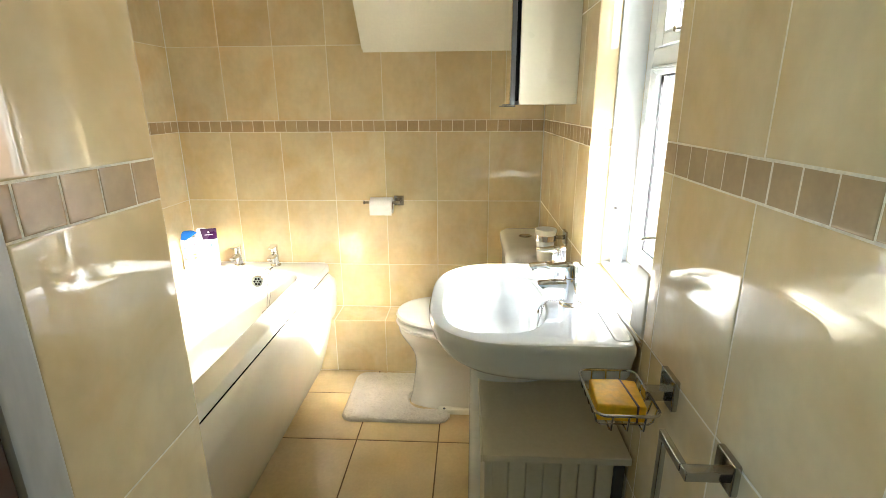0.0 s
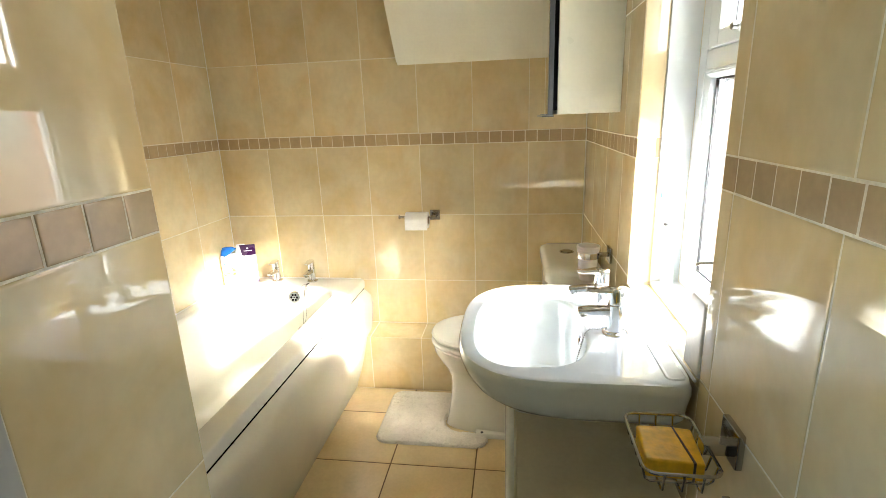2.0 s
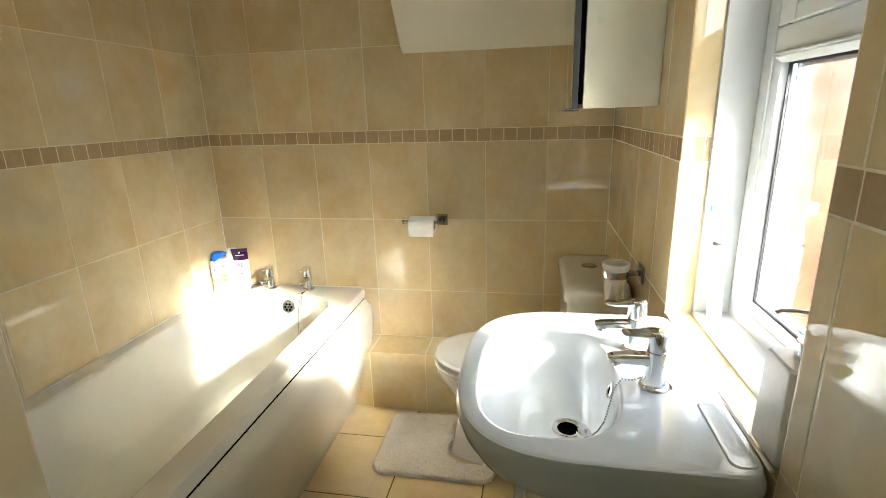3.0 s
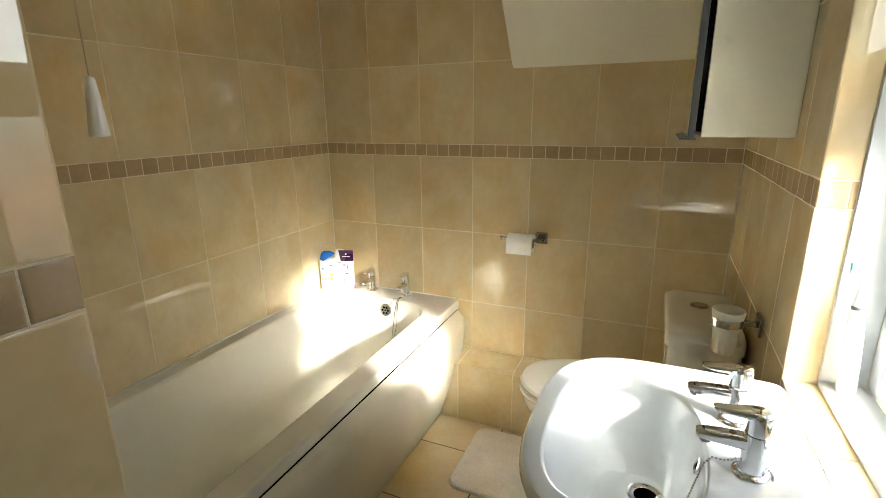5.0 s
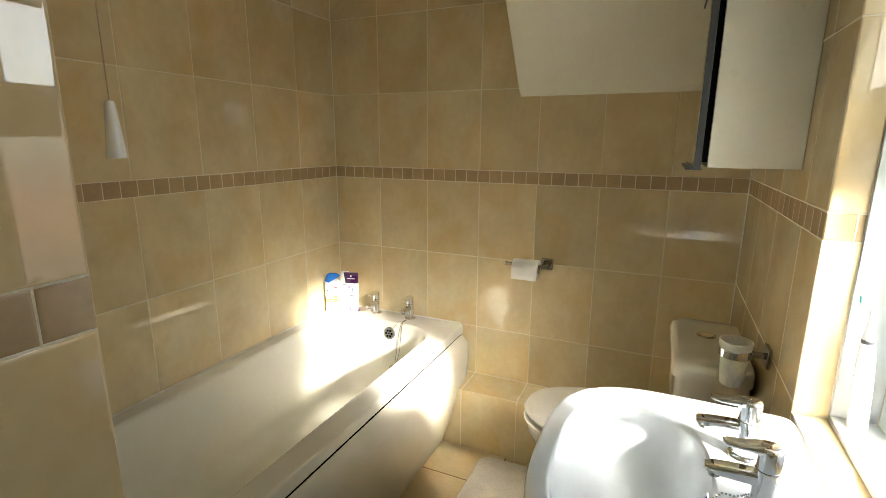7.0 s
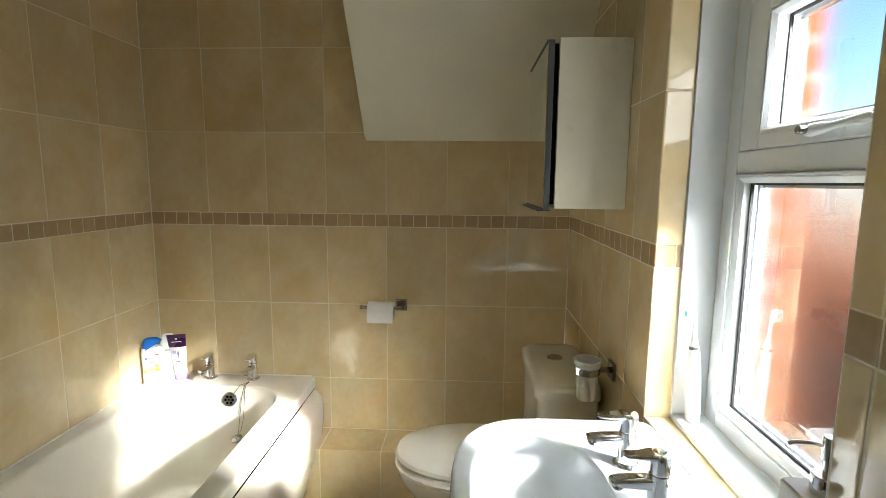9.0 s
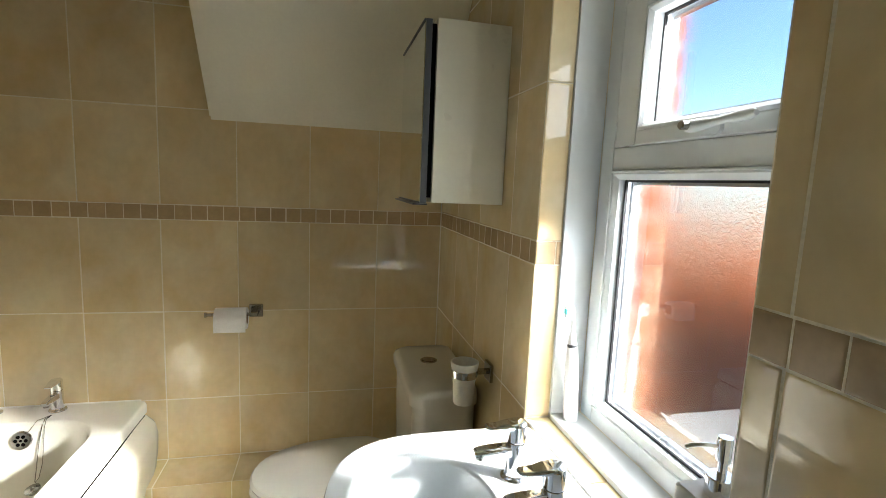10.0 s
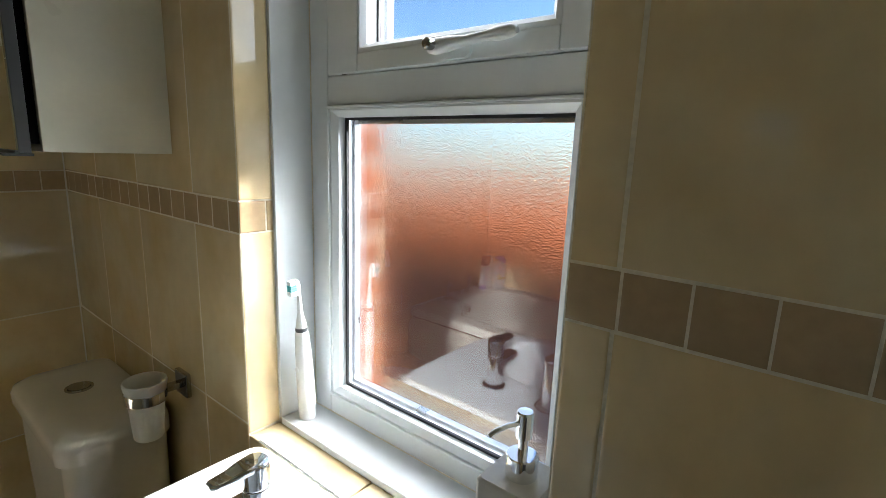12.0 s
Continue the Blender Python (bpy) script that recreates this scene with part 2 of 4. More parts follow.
def box(bm, x0, x1, y0, y1, z0, z1, bevel=0.0, seg=2):
    r = bmesh.ops.create_cube(bm, size=1)
    bmesh.ops.transform(bm, verts=r["verts"], matrix=Matrix.Translation(((x0 + x1) / 2, (y0 + y1) / 2, (z0 + z1) / 2))
                        @ Matrix.Diagonal((abs(x1 - x0), abs(y1 - y0), abs(z1 - z0), 1)))
    if bevel:
        edges = list({e for v in r["verts"] for e in v.link_edges})
        bmesh.ops.bevel(bm, geom=edges, offset=bevel, segments=seg, profile=0.5, affect="EDGES")
    return bm


def boxed(*a, **k):
    return box(bmesh.new(), *a, **k)


def loft(bm, loops, cap0=True, cap1=True):
    rings = [[bm.verts.new(p) for p in lp] for lp in loops]
    n = len(rings[0])
    for a, b in zip(rings, rings[1:]):
        for i in range(n):
            j = (i + 1) % n
            bm.faces.new((a[i], a[j], b[j], b[i]))
    if cap0:
        bm.faces.new(rings[0])
    if cap1:
        bm.faces.new(rings[-1])
    return bm


def rrect(x0, x1, y0, y1, r, z, n=8):
    """Rounded rectangle as a loop of points."""
    r = min(r, (x1 - x0) / 2 - 1e-4, (y1 - y0) / 2 - 1e-4)
    out = []
    for cx, cy, a0 in ((x1 - r, y1 - r, 0), (x0 + r, y1 - r, 90), (x0 + r, y0 + r, 180), (x1 - r, y0 + r, 270)):
        for i in range(n + 1):
            a = radians(a0 + 90 * i / n)
            out.append((cx + r * math.cos(a), cy + r * math.sin(a), z))
    return out


def lathe(bm, profile, axis_at=(0, 0, 0), n=28, m=None, cap0=True, cap1=True):
    """Turns (radius, height) pairs round a vertical line, then places them by m."""
    loops = []
    for r, z in profile:
        loops.append([Vector((max(r, 1e-5) * math.cos(2 * math.pi * i / n), max(r, 1e-5) * math.sin(2 * math.pi * i / n), z)) for i in range(n)])
    m = m or Matrix.Translation(axis_at)
    return loft(bm, [[m @ p for p in lp] for lp in loops], cap0, cap1)


def tube(bm, pts, r, n=8, closed=False):
    """A round rod along points."""
    pts = [Vector(p) for p in pts]
    loops, up = [], None
    k = len(pts)
    for i, p in enumerate(pts):
        a = pts[(i - 1) % k] if (closed or i > 0) else p
        b = pts[(i + 1) % k] if (closed or i < k - 1) else p
        d = (b - a).normalized()
        if up is None:
            up = d.orthogonal().normalized()
        up = (up - d * up.dot(d)).normalized()
        side = d.cross(up)
        loops.append([p + r * (math.cos(2 * math.pi * j / n) * up + math.sin(2 * math.pi * j / n) * side) for j in range(n)])
    if closed:
        loops.append(loops[0])
        loft(bm, loops, False, False)
        bmesh.ops.remove_doubles(bm, verts=bm.verts, dist=1e-6)
        return bm
    return loft(bm, loops)


def superloop(cx, cy, ax, ay, e, z, n=48):
    out = []
    for i in range(n):
        t = 2 * math.pi * i / n
        c, s = math.cos(t), math.sin(t)
        out.append((cx + ax * math.copysign(abs(c) ** (2 / e), c), cy + ay * math.copysign(abs(s) ** (2 / e), s), z))
    return out


def arc(c, r, a0, a1, n=6):
    return [(c[0] + r * math.cos(radians(a0 + (a1 - a0) * i / n)), c[1] + r * math.sin(radians(a0 + (a1 - a0) * i / n))) for i in range(n + 1)]


# ---------- the plan ----------
X_LEFT, Y_BATH_END, Y_DOOR, X_NIB = -1.75, -1.730, -1.955, -0.749
CEIL = 2.35
BORDER0, BORDER1 = 1.17, 1.222
ROWS_Z = [(0.0, 0.18), (0.18, 0.51), (0.51, 0.84), (0.84, 1.17), (1.222, 1.552), (1.552, 1.882), (1.882, 2.212), (2.212, 2.35)]
WIN_Y0, WIN_Y1, WIN_Z0, WIN_Z1 = -1.455, -0.904, 0.82, 1.752
TILE_W, GAP, BED = 0.25, 0.0023, 0.0009


def structure(name, bm, mat, label, smooth=False):
    ob = part(name, bm, mat, smooth=smooth)
    return tagged(ob, label, "", "", "structure")


# bed of each wall; the tiles stand slightly proud of it
wall_back = structure("wall_back", boxed(X_LEFT - 0.15, 0.30, BED, 0.15, 0, CEIL), GROUT, "back wall covered in glossy beige tiles with pale grout")
wall_left = structure("wall_left", boxed(X_LEFT - 0.15, X_LEFT - BED, -1.86, 0.0, 0, CEIL), GROUT, "side wall beside the bath in glossy beige tiles")
bm = bmesh.new()
box(bm, BED, 0.205, -2.06, WIN_Y0, 0, CEIL)
box(bm, BED, 0.205, WIN_Y1, 0.0, 0, CEIL)
box(bm, BED, 0.205, WIN_Y0, WIN_Y1, 0, WIN_Z0 - 0.006)
box(bm, BED, 0.205, WIN_Y0, WIN_Y1, WIN_Z1, CEIL)
wall_right = structure("wall_right", bm, GROUT, "window wall in glossy beige tiles with pale grout")
bm = bmesh.new()
box(bm, X_LEFT - 0.15, X_NIB - BED, Y_DOOR, Y_BATH_END - BED, 0, CEIL)
wall_nib = structure("wall_nib", bm, GROUT, "short tiled wall between the doorway and the bath")
floor = structure("floor", boxed(X_LEFT - 0.15, 0.30, Y_DOOR, 0.15, -0.12, -0.002), FLOOR_GROUT, "bathroom floor of large honey-beige tiles")
ceiling = structure("ceiling", boxed(X_LEFT - 0.15, 0.30, -3.35, 0.15, CEIL, CEIL + 0.1), PLASTER, "plain white painted ceiling")

# sloping white underside of the stairs above the toilet
SL_X, SL_Z, SL_Y = -0.835, 1.52, -0.64
bm = bmesh.new()
loft(bm, [[(x, -0.0005, SL_Z), (x, SL_Y, CEIL), (x, -0.0005, CEIL)] for x in (SL_X, -0.0005)])
bmesh.ops.bevel(bm, geom=[e for e in bm.edges if abs(e.verts[0].co.x - SL_X) < 1e-4 and abs(e.verts[1].co.x - SL_X) < 1e-4], offset=0.004, segments=2, affect="EDGES")
slope = structure("sloping_ceiling", bm, PLASTER, "white plastered sloping ceiling boxing above the toilet")

# hall outside the door
structure("hall_floor", boxed(-1.9, 0.40, -3.35, Y_DOOR, -0.12, -0.004), CARPET, "brown carpet of the hall outside the door")
structure("hall_wall_back", boxed(-1.9, 0.40, -3.45, -3.35, 0, CEIL), HALL_PAINT, "plain painted hall wall")
# opening added in this unseen wall so sky light brightens the doorway side
bm = bmesh.new()
box(bm, -2.0, -1.9, -3.45, -3.1, 0, CEIL)
box(bm, -2.0, -1.9, -2.4, Y_DOOR, 0, CEIL)
box(bm, -2.0, -1.9, -3.1, -2.4, 0, 0.9)
box(bm, -2.0, -1.9, -3.1, -2.4, 2.0, CEIL)
structure("hall_wall_left", bm, HALL_PAINT, "unseen painted hall wall with an opening added to let daylight in")
structure("hall_wall_right", boxed(0.30, 0.40, -3.35, -2.06, 0, CEIL), HALL_PAINT, "plain painted hall wall")

# door lining at the edge of the tiles
bm = bmesh.new()
box(bm, X_NIB - 0.10, X_NIB + 0.004, Y_DOOR - 0.046, Y_DOOR, 0, 2.05, 0.006, 2)
# board added past the lining, its dark colour painting the deep shade there
structure("door_trim", boxed(X_NIB - 0.15, X_NIB - 0.002, Y_DOOR - 0.090, Y_DOOR - 0.0465, 0, 2.10, 0.004, 2), SHADE_WOOD, "dark brown board added for the deep shade on the hall side of the doorway", smooth=True)
lining = structure("door_frame", bm, GREY_GLOSS, "pale grey gloss-painted wooden door frame with brush marks", smooth=True)

# ---------- bath ----------
bath = thing("bath", (-1.4, -0.86, 0), "white acrylic bathtub fitted against two tiled walls", "bathtub")
RIM = 0.515
XR = -1.062
bm = bmesh.new()
loops = [rrect(X_LEFT, XR, -1.712, -0.001, 0.012, RIM - 0.042),
         rrect(X_LEFT, XR + 0.001, -1.712, -0.001, 0.014, RIM - 0.012),
         rrect(X_LEFT + 0.003, XR - 0.003, -1.709, -0.004, 0.014, RIM - 0.003),
         rrect(X_LEFT + 0.008, XR - 0.010, -1.704, -0.009, 0.016, RIM),
         rrect(X_LEFT + 0.055, -1.140, -1.600, -0.118, 0.15, RIM - 0.001),
         rrect(X_LEFT + 0.061, -1.146, -1.594, -0.124, 0.145, RIM - 0.005),
         rrect(X_LEFT + 0.066, -1.152, -1.588, -0.129, 0.14, RIM - 0.016),
         rrect(X_LEFT + 0.072, -1.160, -1.575, -0.136, 0.14, RIM - 0.06),
         rrect(X_LEFT + 0.085, -1.176, -1.53, -0.152, 0.13, RIM - 0.18),
         rrect(X_LEFT + 0.100, -1.195, -1.47, -0.172, 0.12, RIM - 0.30),
         rrect(X_LEFT + 0.125, -1.222, -1.43, -0.200, 0.11, RIM - 0.355),
         rrect(X_LEFT + 0.165, -1.262, -1.38, -0.240, 0.10, RIM - 0.378),
         rrect(X_LEFT + 0.230, -1.330, -1.30, -0.300, 0.07, RIM - 0.385)]
loft(bm, loops, False, True)
part("tub", bm, ACRYLIC, bath)
# curved front panel: swells out below the rim and runs in to the floor
prof = [(-1.0600, 0.460), (-1.0585, 0.4700), (-1.034, 0.4655), (-1.012, 0.4455), (-1.004, 0.41), (-1.006, 0.35), (-1.016, 0.27), (-1.033, 0.19),
        (-1.056, 0.10), (-1.078, 0.035), (-1.090, 0.001), (-1.11, 0.001), (-1.11, 0.05), (-1.075, 0.2), (-1.06, 0.44)]
bm = bmesh.new()
loops = []
for y, pull in ((-1.712, 0), (-1.2, 0), (-0.6, 0), (-0.25, 0), (-0.10, 0.004), (-0.045, 0.012), (-0.020, 0.026), (-0.012, 0.045)):
    loops.append([(max(-1.11, x - pull * (1 if x > -1.085 else 0)), y, z) for x, z in prof])
loft(bm, loops)
part("panel", bm, PANEL, bath, "cream-white curved bath front panel")
# black strip set in the slot to paint the shade under the rim
part("shadow_strip", boxed(-1.11, -1.0615, -1.70, -0.03, 0.440, 0.4725), DARK, bath, "black strip painting the shade in the gap under the rim")
part("sealant", tube(bmesh.new(), [(X_LEFT + 0.004, -1.70, RIM + 0.001), (X_LEFT + 0.004, -0.004, RIM - 0.0005), (XR - 0.02, -0.004, RIM - 0.0005)], 0.0038, 6), SILICONE, bath)
# overflow with its ring of holes, black discs painting their shade, on the sloping end
mo = pose(-1.383, -0.136, 0.460, 84, 0, 0)
bm = lathe(bmesh.new(), [(0.030, -0.003), (0.031, 0.002), (0.0285, 0.006), (0.024, 0.007), (0.0, 0.007)], m=mo, cap0=False)
ovf = part("overflow", bm, CHROME, bath, "chrome overflow rose")
bm = bmesh.new()
for i in range(6):
    a = 2 * math.pi * i / 6
    lathe(bm, [(0.0056, 0.0068), (0.0056, 0.0078)], m=mo @ Matrix.Translation((0.0145 * math.cos(a), 0.0145 * math.sin(a), 0)), n=12)
lathe(bm, [(0.004, 0.0068), (0.004, 0.0078)], m=mo, n=12)
part("hole", bm, DARK, ovf)
bm = lathe(bmesh.new(), [(0.036, 0.0), (0.036, 0.003), (0.028, 0.004), (0.02, 0.001), (0, 0.001)], (-1.43, -0.37, RIM - 0.384))
part("waste", bm, CHROME, bath, "chrome waste ring")
# plug on its chain, hung down the side of the tub
chain = [(-1.318, -0.095, RIM + 0.005), (-1.325, -0.118, RIM + 0.003), (-1.329, -0.131, RIM - 0.02), (-1.333, -0.141, RIM - 0.06), (-1.336, -0.150, RIM - 0.11),
         (-1.339, -0.159, RIM - 0.16), (-1.340, -0.166, RIM - 0.185)]
chain_2 = [(-1.316, -0.093, RIM + 0.005), (-1.320, -0.120, RIM + 0.003), (-1.321, -0.132, RIM - 0.02), (-1.320, -0.143, RIM - 0.07), (-1.322, -0.153, RIM - 0.13), (-1.330, -0.162, RIM - 0.175), (-1.339, -0.167, RIM - 0.187)]
part("plug_chain", tube(bmesh.new(), chain, 0.0014, 6), STEEL, bath)
part("plug_chain", tube(bmesh.new(), chain_2, 0.0010, 6), STEEL, bath)
part("plug_chain", tube(bmesh.new(), [(-1.318, -0.095, RIM + 0.005), (-1.345, -0.120, RIM + 0.001), (-1.365, -0.136, RIM - 0.03), (-1.378, -0.142, RIM - 0.05)], 0.0012, 6), STEEL, bath)
part("plug", lathe(bmesh.new(), [(0.0, 0.012), (0.006, 0.011), (0.008, 0.006), (0.021, 0.004), (0.022, 0), (0.016, -0.006), (0.014, -0.012), (0, -0.012)], m=pose(-1.340, -0.180, RIM - 0.202, 14, -10, 0)), STEEL, bath)


# ---------- taps ----------
def pillar_tap(at, turn, size, label, group):
    """Chrome pillar tap: round body, flat spout reaching out and a lever on top; it points along its own -x."""
    t = thing("tap", (0, 0, 0), label, "tap", group)
    s = size
    bm = lathe(bmesh.new(), [(r * s, z * s) for r, z in ((0.026, 0.0), (0.026, 0.003), (0.0245, 0.0055), (0.0195, 0.0075), (0.0178, 0.011), (0.0178, 0.070), (0.0172, 0.0715))], n=36)
    part("body", bm, CHROME, t)

    def bar(bm, sections, b):
        """Rounded bar through sections (x, half width, underside, top)."""
        loops = []
        for x, w, z0, z1 in sections:
            c = min(b, w * 0.9, (z1 - z0) * 0.45)
            y0, y1 = -w + c, w - c
            ring = []
            for cy, cz, a0 in ((y1, z1 - c, 0), (y0, z1 - c, 90), (y0, z0 + c, 180), (y1, z0 + c, 270)):
                ring += [(x * s, (cy + c * math.cos(radians(a0 + 22.5 * k))) * s, (cz + c * math.sin(radians(a0 + 22.5 * k))) * s) for k in range(5)]
            loops.append(ring)
        return loft(bm, loops)

    spout = part("spout", bar(bmesh.new(), ((0.0, 0.0125, 0.043, 0.066), (-0.025, 0.0130, 0.044, 0.0655), (-0.050, 0.0135, 0.0455, 0.0640), (-0.068, 0.0130, 0.0465, 0.0625), (-0.077, 0.0115, 0.0475, 0.0610), (-0.081, 0.0080, 0.0500, 0.0590)), 0.006), CHROME, t)
    part("aerator", lathe(bmesh.new(), [(0.0085 * s, 0.0415 * s), (0.009 * s, 0.0475 * s)], (-0.067 * s, 0, 0), n=18), STEEL, spout)
    part("indicator", lathe(bmesh.new(), [(0.0052 * s, 0), (0.0052 * s, 0.0009 * s), (0.0040 * s, 0.0012 * s)], m=pose(-0.031 * s, 0, 0.0650 * s, 0, 3, 0), n=20), STEEL, spout, "small round temperature mark")
    bm = lathe(bmesh.new(), [(r * s, z * s) for r, z in ((0.0170, 0.0722), (0.0182, 0.0735), (0.0184, 0.075), (0.0184, 0.1030), (0.0176, 0.1065), (0.0155, 0.1090), (0.010, 0.1105), (0, 0.1110))], n=36)
    part("cap", bm, CHROME, t)
    part("lever", bar(bmesh.new(), ((0.010, 0.0120, 0.0995, 0.1095), (-0.006, 0.0158, 0.0985, 0.1105), (-0.020, 0.0150, 0.0985, 0.1090), (-0.034, 0.0125, 0.0980, 0.1065), (-0.048, 0.0112, 0.0985, 0.1060), (-0.057, 0.0095, 0.0995, 0.1065), (-0.0615, 0.0055, 0.1010, 0.1055)), 0.0042), CHROME, t)
    t.matrix_basis = pose(*at, 0, 0, turn)
    return t


pillar_tap((-1.508, -0.046, RIM), 90, 1.0, "chrome bath tap with a lever on the bath rim", "bath taps")
pillar_tap((-1.321, -0.046, RIM), 90, 1.0, "chrome bath tap with the plug chain at its foot", "bath taps")
pillar_tap((-0.104, -1.255, 0.829), 0, 0.95, "chrome basin tap with a bead chain round its base", "basin taps")
pillar_tap((-0.110, -1.122, 0.829), 0, 0.95, "chrome basin tap with a flat lever", "basin taps")

# ---------- basin ----------
basin = thing("basin", (-0.2, -1.21, 0), "white ceramic washbasin with rounded front under the window", "washbasin")


def basin_loop(inset, z, left=0.0, n=64, e=3.0):
    """Outline of the basin: straight at the wall, swelling to a rounded front."""
    cx, cy, b, a = -0.20, -1.205, 0.262 - inset, 0.240 - inset - left
    out = []
    for i in range(n):
        t = 2 * math.pi * i / n
        c, s = math.cos(t), math.sin(t)
        if c >= 0:
            x = cx + (0.196 - min(inset, 0.004)) * abs(c) ** (2 / 20)
            y = cy + b * math.copysign(abs(s) ** (2 / 20), s)
        else:
            x = cx - a * abs(c) ** (2 / e)
            y = cy + b * math.copysign(abs(s) ** (2 / e), s)
        front = min(1.0, max(0.0, (-0.2 - x) / 0.24))
        out.append((x, y, z + max(0.0, 0.80 - z) * 0.22 * front))
    return out


def bowl_loop(k, z, shift=0.0):
    cx, cy = -0.281 + 1.75 * shift, -1.222 + shift
    out = []
    for i in range(64):
        t = 2 * math.pi * i / 64
        c, s = math.cos(t), math.sin(t)
        e = 3.2 if c < 0 else 2.6
        out.append((cx + 0.122 * k * math.copysign(abs(c) ** (2 / e), c), cy + 0.190 * k * math.copysign(abs(s) ** (2 / 2.8), s), z))
    return out


bm = bmesh.new()
loops = [basin_loop(0.20, 0.682, -0.055), basin_loop(0.15, 0.694, -0.05), basin_loop(0.10, 0.708, -0.03), basin_loop(0.06, 0.720, -0.01), basin_loop(0.030, 0.733, 0.008), basin_loop(0.012, 0.753, 0.010),
         basin_loop(0.004, 0.782, 0.003), basin_loop(0.0, 0.808), basin_loop(0.001, 0.820), basin_loop(0.004, 0.827), basin_loop(0.010, 0.830),
         bowl_loop(1.03, 0.8295), bowl_loop(1.0, 0.827), bowl_loop(0.97, 0.820), bowl_loop(0.93, 0.79, 0.001), bowl_loop(0.86, 0.75, 0.004), bowl_loop(0.74, 0.721, 0.008),
         bowl_loop(0.55, 0.701, 0.014), bowl_loop(0.30, 0.690, 0.022), bowl_loop(0.14, 0.688, 0.026)]
loft(bm, loops, True, True)
part("bowl", bm, CERAMIC, basin)
# shallow soap recess on the deck
bm = bmesh.new()
loft(bm, [rrect(-0.050, -0.014, -1.447, -1.295, 0.012, 0.8299, 5), rrect(-0.048, -0.016, -1.445, -1.297, 0.011, 0.8316, 5),
          rrect(-0.045, -0.019, -1.442, -1.300, 0.009, 0.8316, 5), rrect(-0.042, -0.022, -1.439, -1.303, 0.007, 0.8302, 5)], False, True)
part("soap_ledge", bm, CERAMIC, basin)
drain = part("waste", lathe(bmesh.new(), [(0.031, 0.0), (0.031, 0.0035), (0.026, 0.0045), (0.020, 0.002), (0.019, 0.001)], (-0.2355, -1.196, 0.6905), cap1=False), CHROME, basin, "chrome waste ring")
# black disc paints the shade of the open waste, no hole is cut
part("waste_opening", lathe(bmesh.new(), [(0.0205, 0.0), (0.0205, 0.0012)], (-0.2355, -1.196, 0.6912)), DARK, drain)
mo = pose(-0.1672, -1.222, 0.797, 0, -75, 0)
ov = part("overflow", lathe(bmesh.new(), [(0.014, -0.002), (0.014, 0.002), (0.010, 0.003), (0.008, 0.001)], m=mo, cap0=False, cap1=False, n=24), CHROME, basin, "chrome overflow ring")
# black disc paints the shade inside the overflow ring
part("overflow_opening", lathe(bmesh.new(), [(0.0085, 0.0005), (0.0085, 0.001)], m=mo, n=20), DARK, ov)
# bead chain: loop round the near tap, over the edge and down to the plug
path = [(-0.104 + 0.028 * math.cos(a), -1.255 + 0.028 * math.sin(a), 0.8325) for a in [radians(d) for d in range(-20, 160, 18)]]
path += [(-0.136, -1.243, 0.8325), (-0.152, -1.242, 0.832), (-0.163, -1.252, 0.826), (-0.172, -1.262, 0.80), (-0.182, -1.272, 0.765), (-0.190, -1.258, 0.735), (-0.198, -1.245, 0.716)]
bm = bmesh.new()
for a, b in zip(path, path[1:]):
    a, b = Vector(a), Vector(b)
    k = max(1, int((b - a).length / 0.0042))
    for i in range(k):
        bmesh.ops.create_icosphere(bm, subdivisions=1, radius=0.0020, matrix=Matrix.Translation(a.lerp(b, i / k)))
part("plug_chain", bm, STEEL, basin, "steel bead chain")
part("plug", lathe(bmesh.new(), [(0.0, 0.010), (0.006, 0.009), (0.008, 0.005), (0.019, 0.003), (0.020, 0), (0.015, -0.004), (0.013, -0.010), (0, -0.010)], m=pose(-0.2085, -1.242, 0.716, 10, 45, 0)), CHROME, basin)
part("sealant", tube(bmesh.new(), [(-0.003, -0.946, 0.830), (-0.003, -1.446, 0.830)], 0.003, 6), SILICONE, basin)
# pedestal column under the bowl
bm = bmesh.new()
loft(bm, [superloop(-0.235, -1.128, 0.125, 0.105, 3, 0.001), superloop(-0.235, -1.128, 0.120, 0.100, 3, 0.03), superloop(-0.235, -1.128, 0.105, 0.080, 3, 0.12), superloop(-0.235, -1.128, 0.104, 0.078, 3, 0.5),
          superloop(-0.235, -1.128, 0.104, 0.078, 3, 0.64), superloop(-0.235, -1.128, 0.102, 0.072, 3, 0.690)])
part("pedestal", bm, CERAMIC, basin)

# ---------- cabinet under the basin ----------
vanity = thing("vanity_cabinet", (-0.16, -1.3, 0), "cream painted tongue-and-groove cabinet under the basin", "cabinet")
VZ, VY0, VY1 = 0.585, -1.488, -0.965
part("top", boxed(-0.312, -0.004, VY0, VY1, VZ - 0.018, VZ, 0.003), VANITY, vanity)
part("top_edge", boxed(-0.3155, -0.3122, VY0, VY1, VZ - 0.019, VZ + 0.001, 0.0008), CABINET, vanity, "pale edging strip")
part("body", boxed(-0.290, -0.030, VY0 + 0.036, VY1 - 0.03, 0.0, VZ - 0.018), VANITY, vanity)
for i in range(7):
    x0 = -0.292 + i * 0.0375
    part("board", boxed(x0 + 0.001, x0 + 0.0365, VY0 + 0.028, VY0 + 0.038, 0.0, VZ - 0.019, 0.0022), VANITY, vanity)
# dark filler paints the shade in the gap between cabinet and wall
part("back_batten", boxed(-0.028, -0.006, VY0 + 0.03, VY1 - 0.03, 0.0, VZ - 0.019), EDGE_GAP_GREY, vanity, "dark grey filler painting the shade in the gap at the wall")
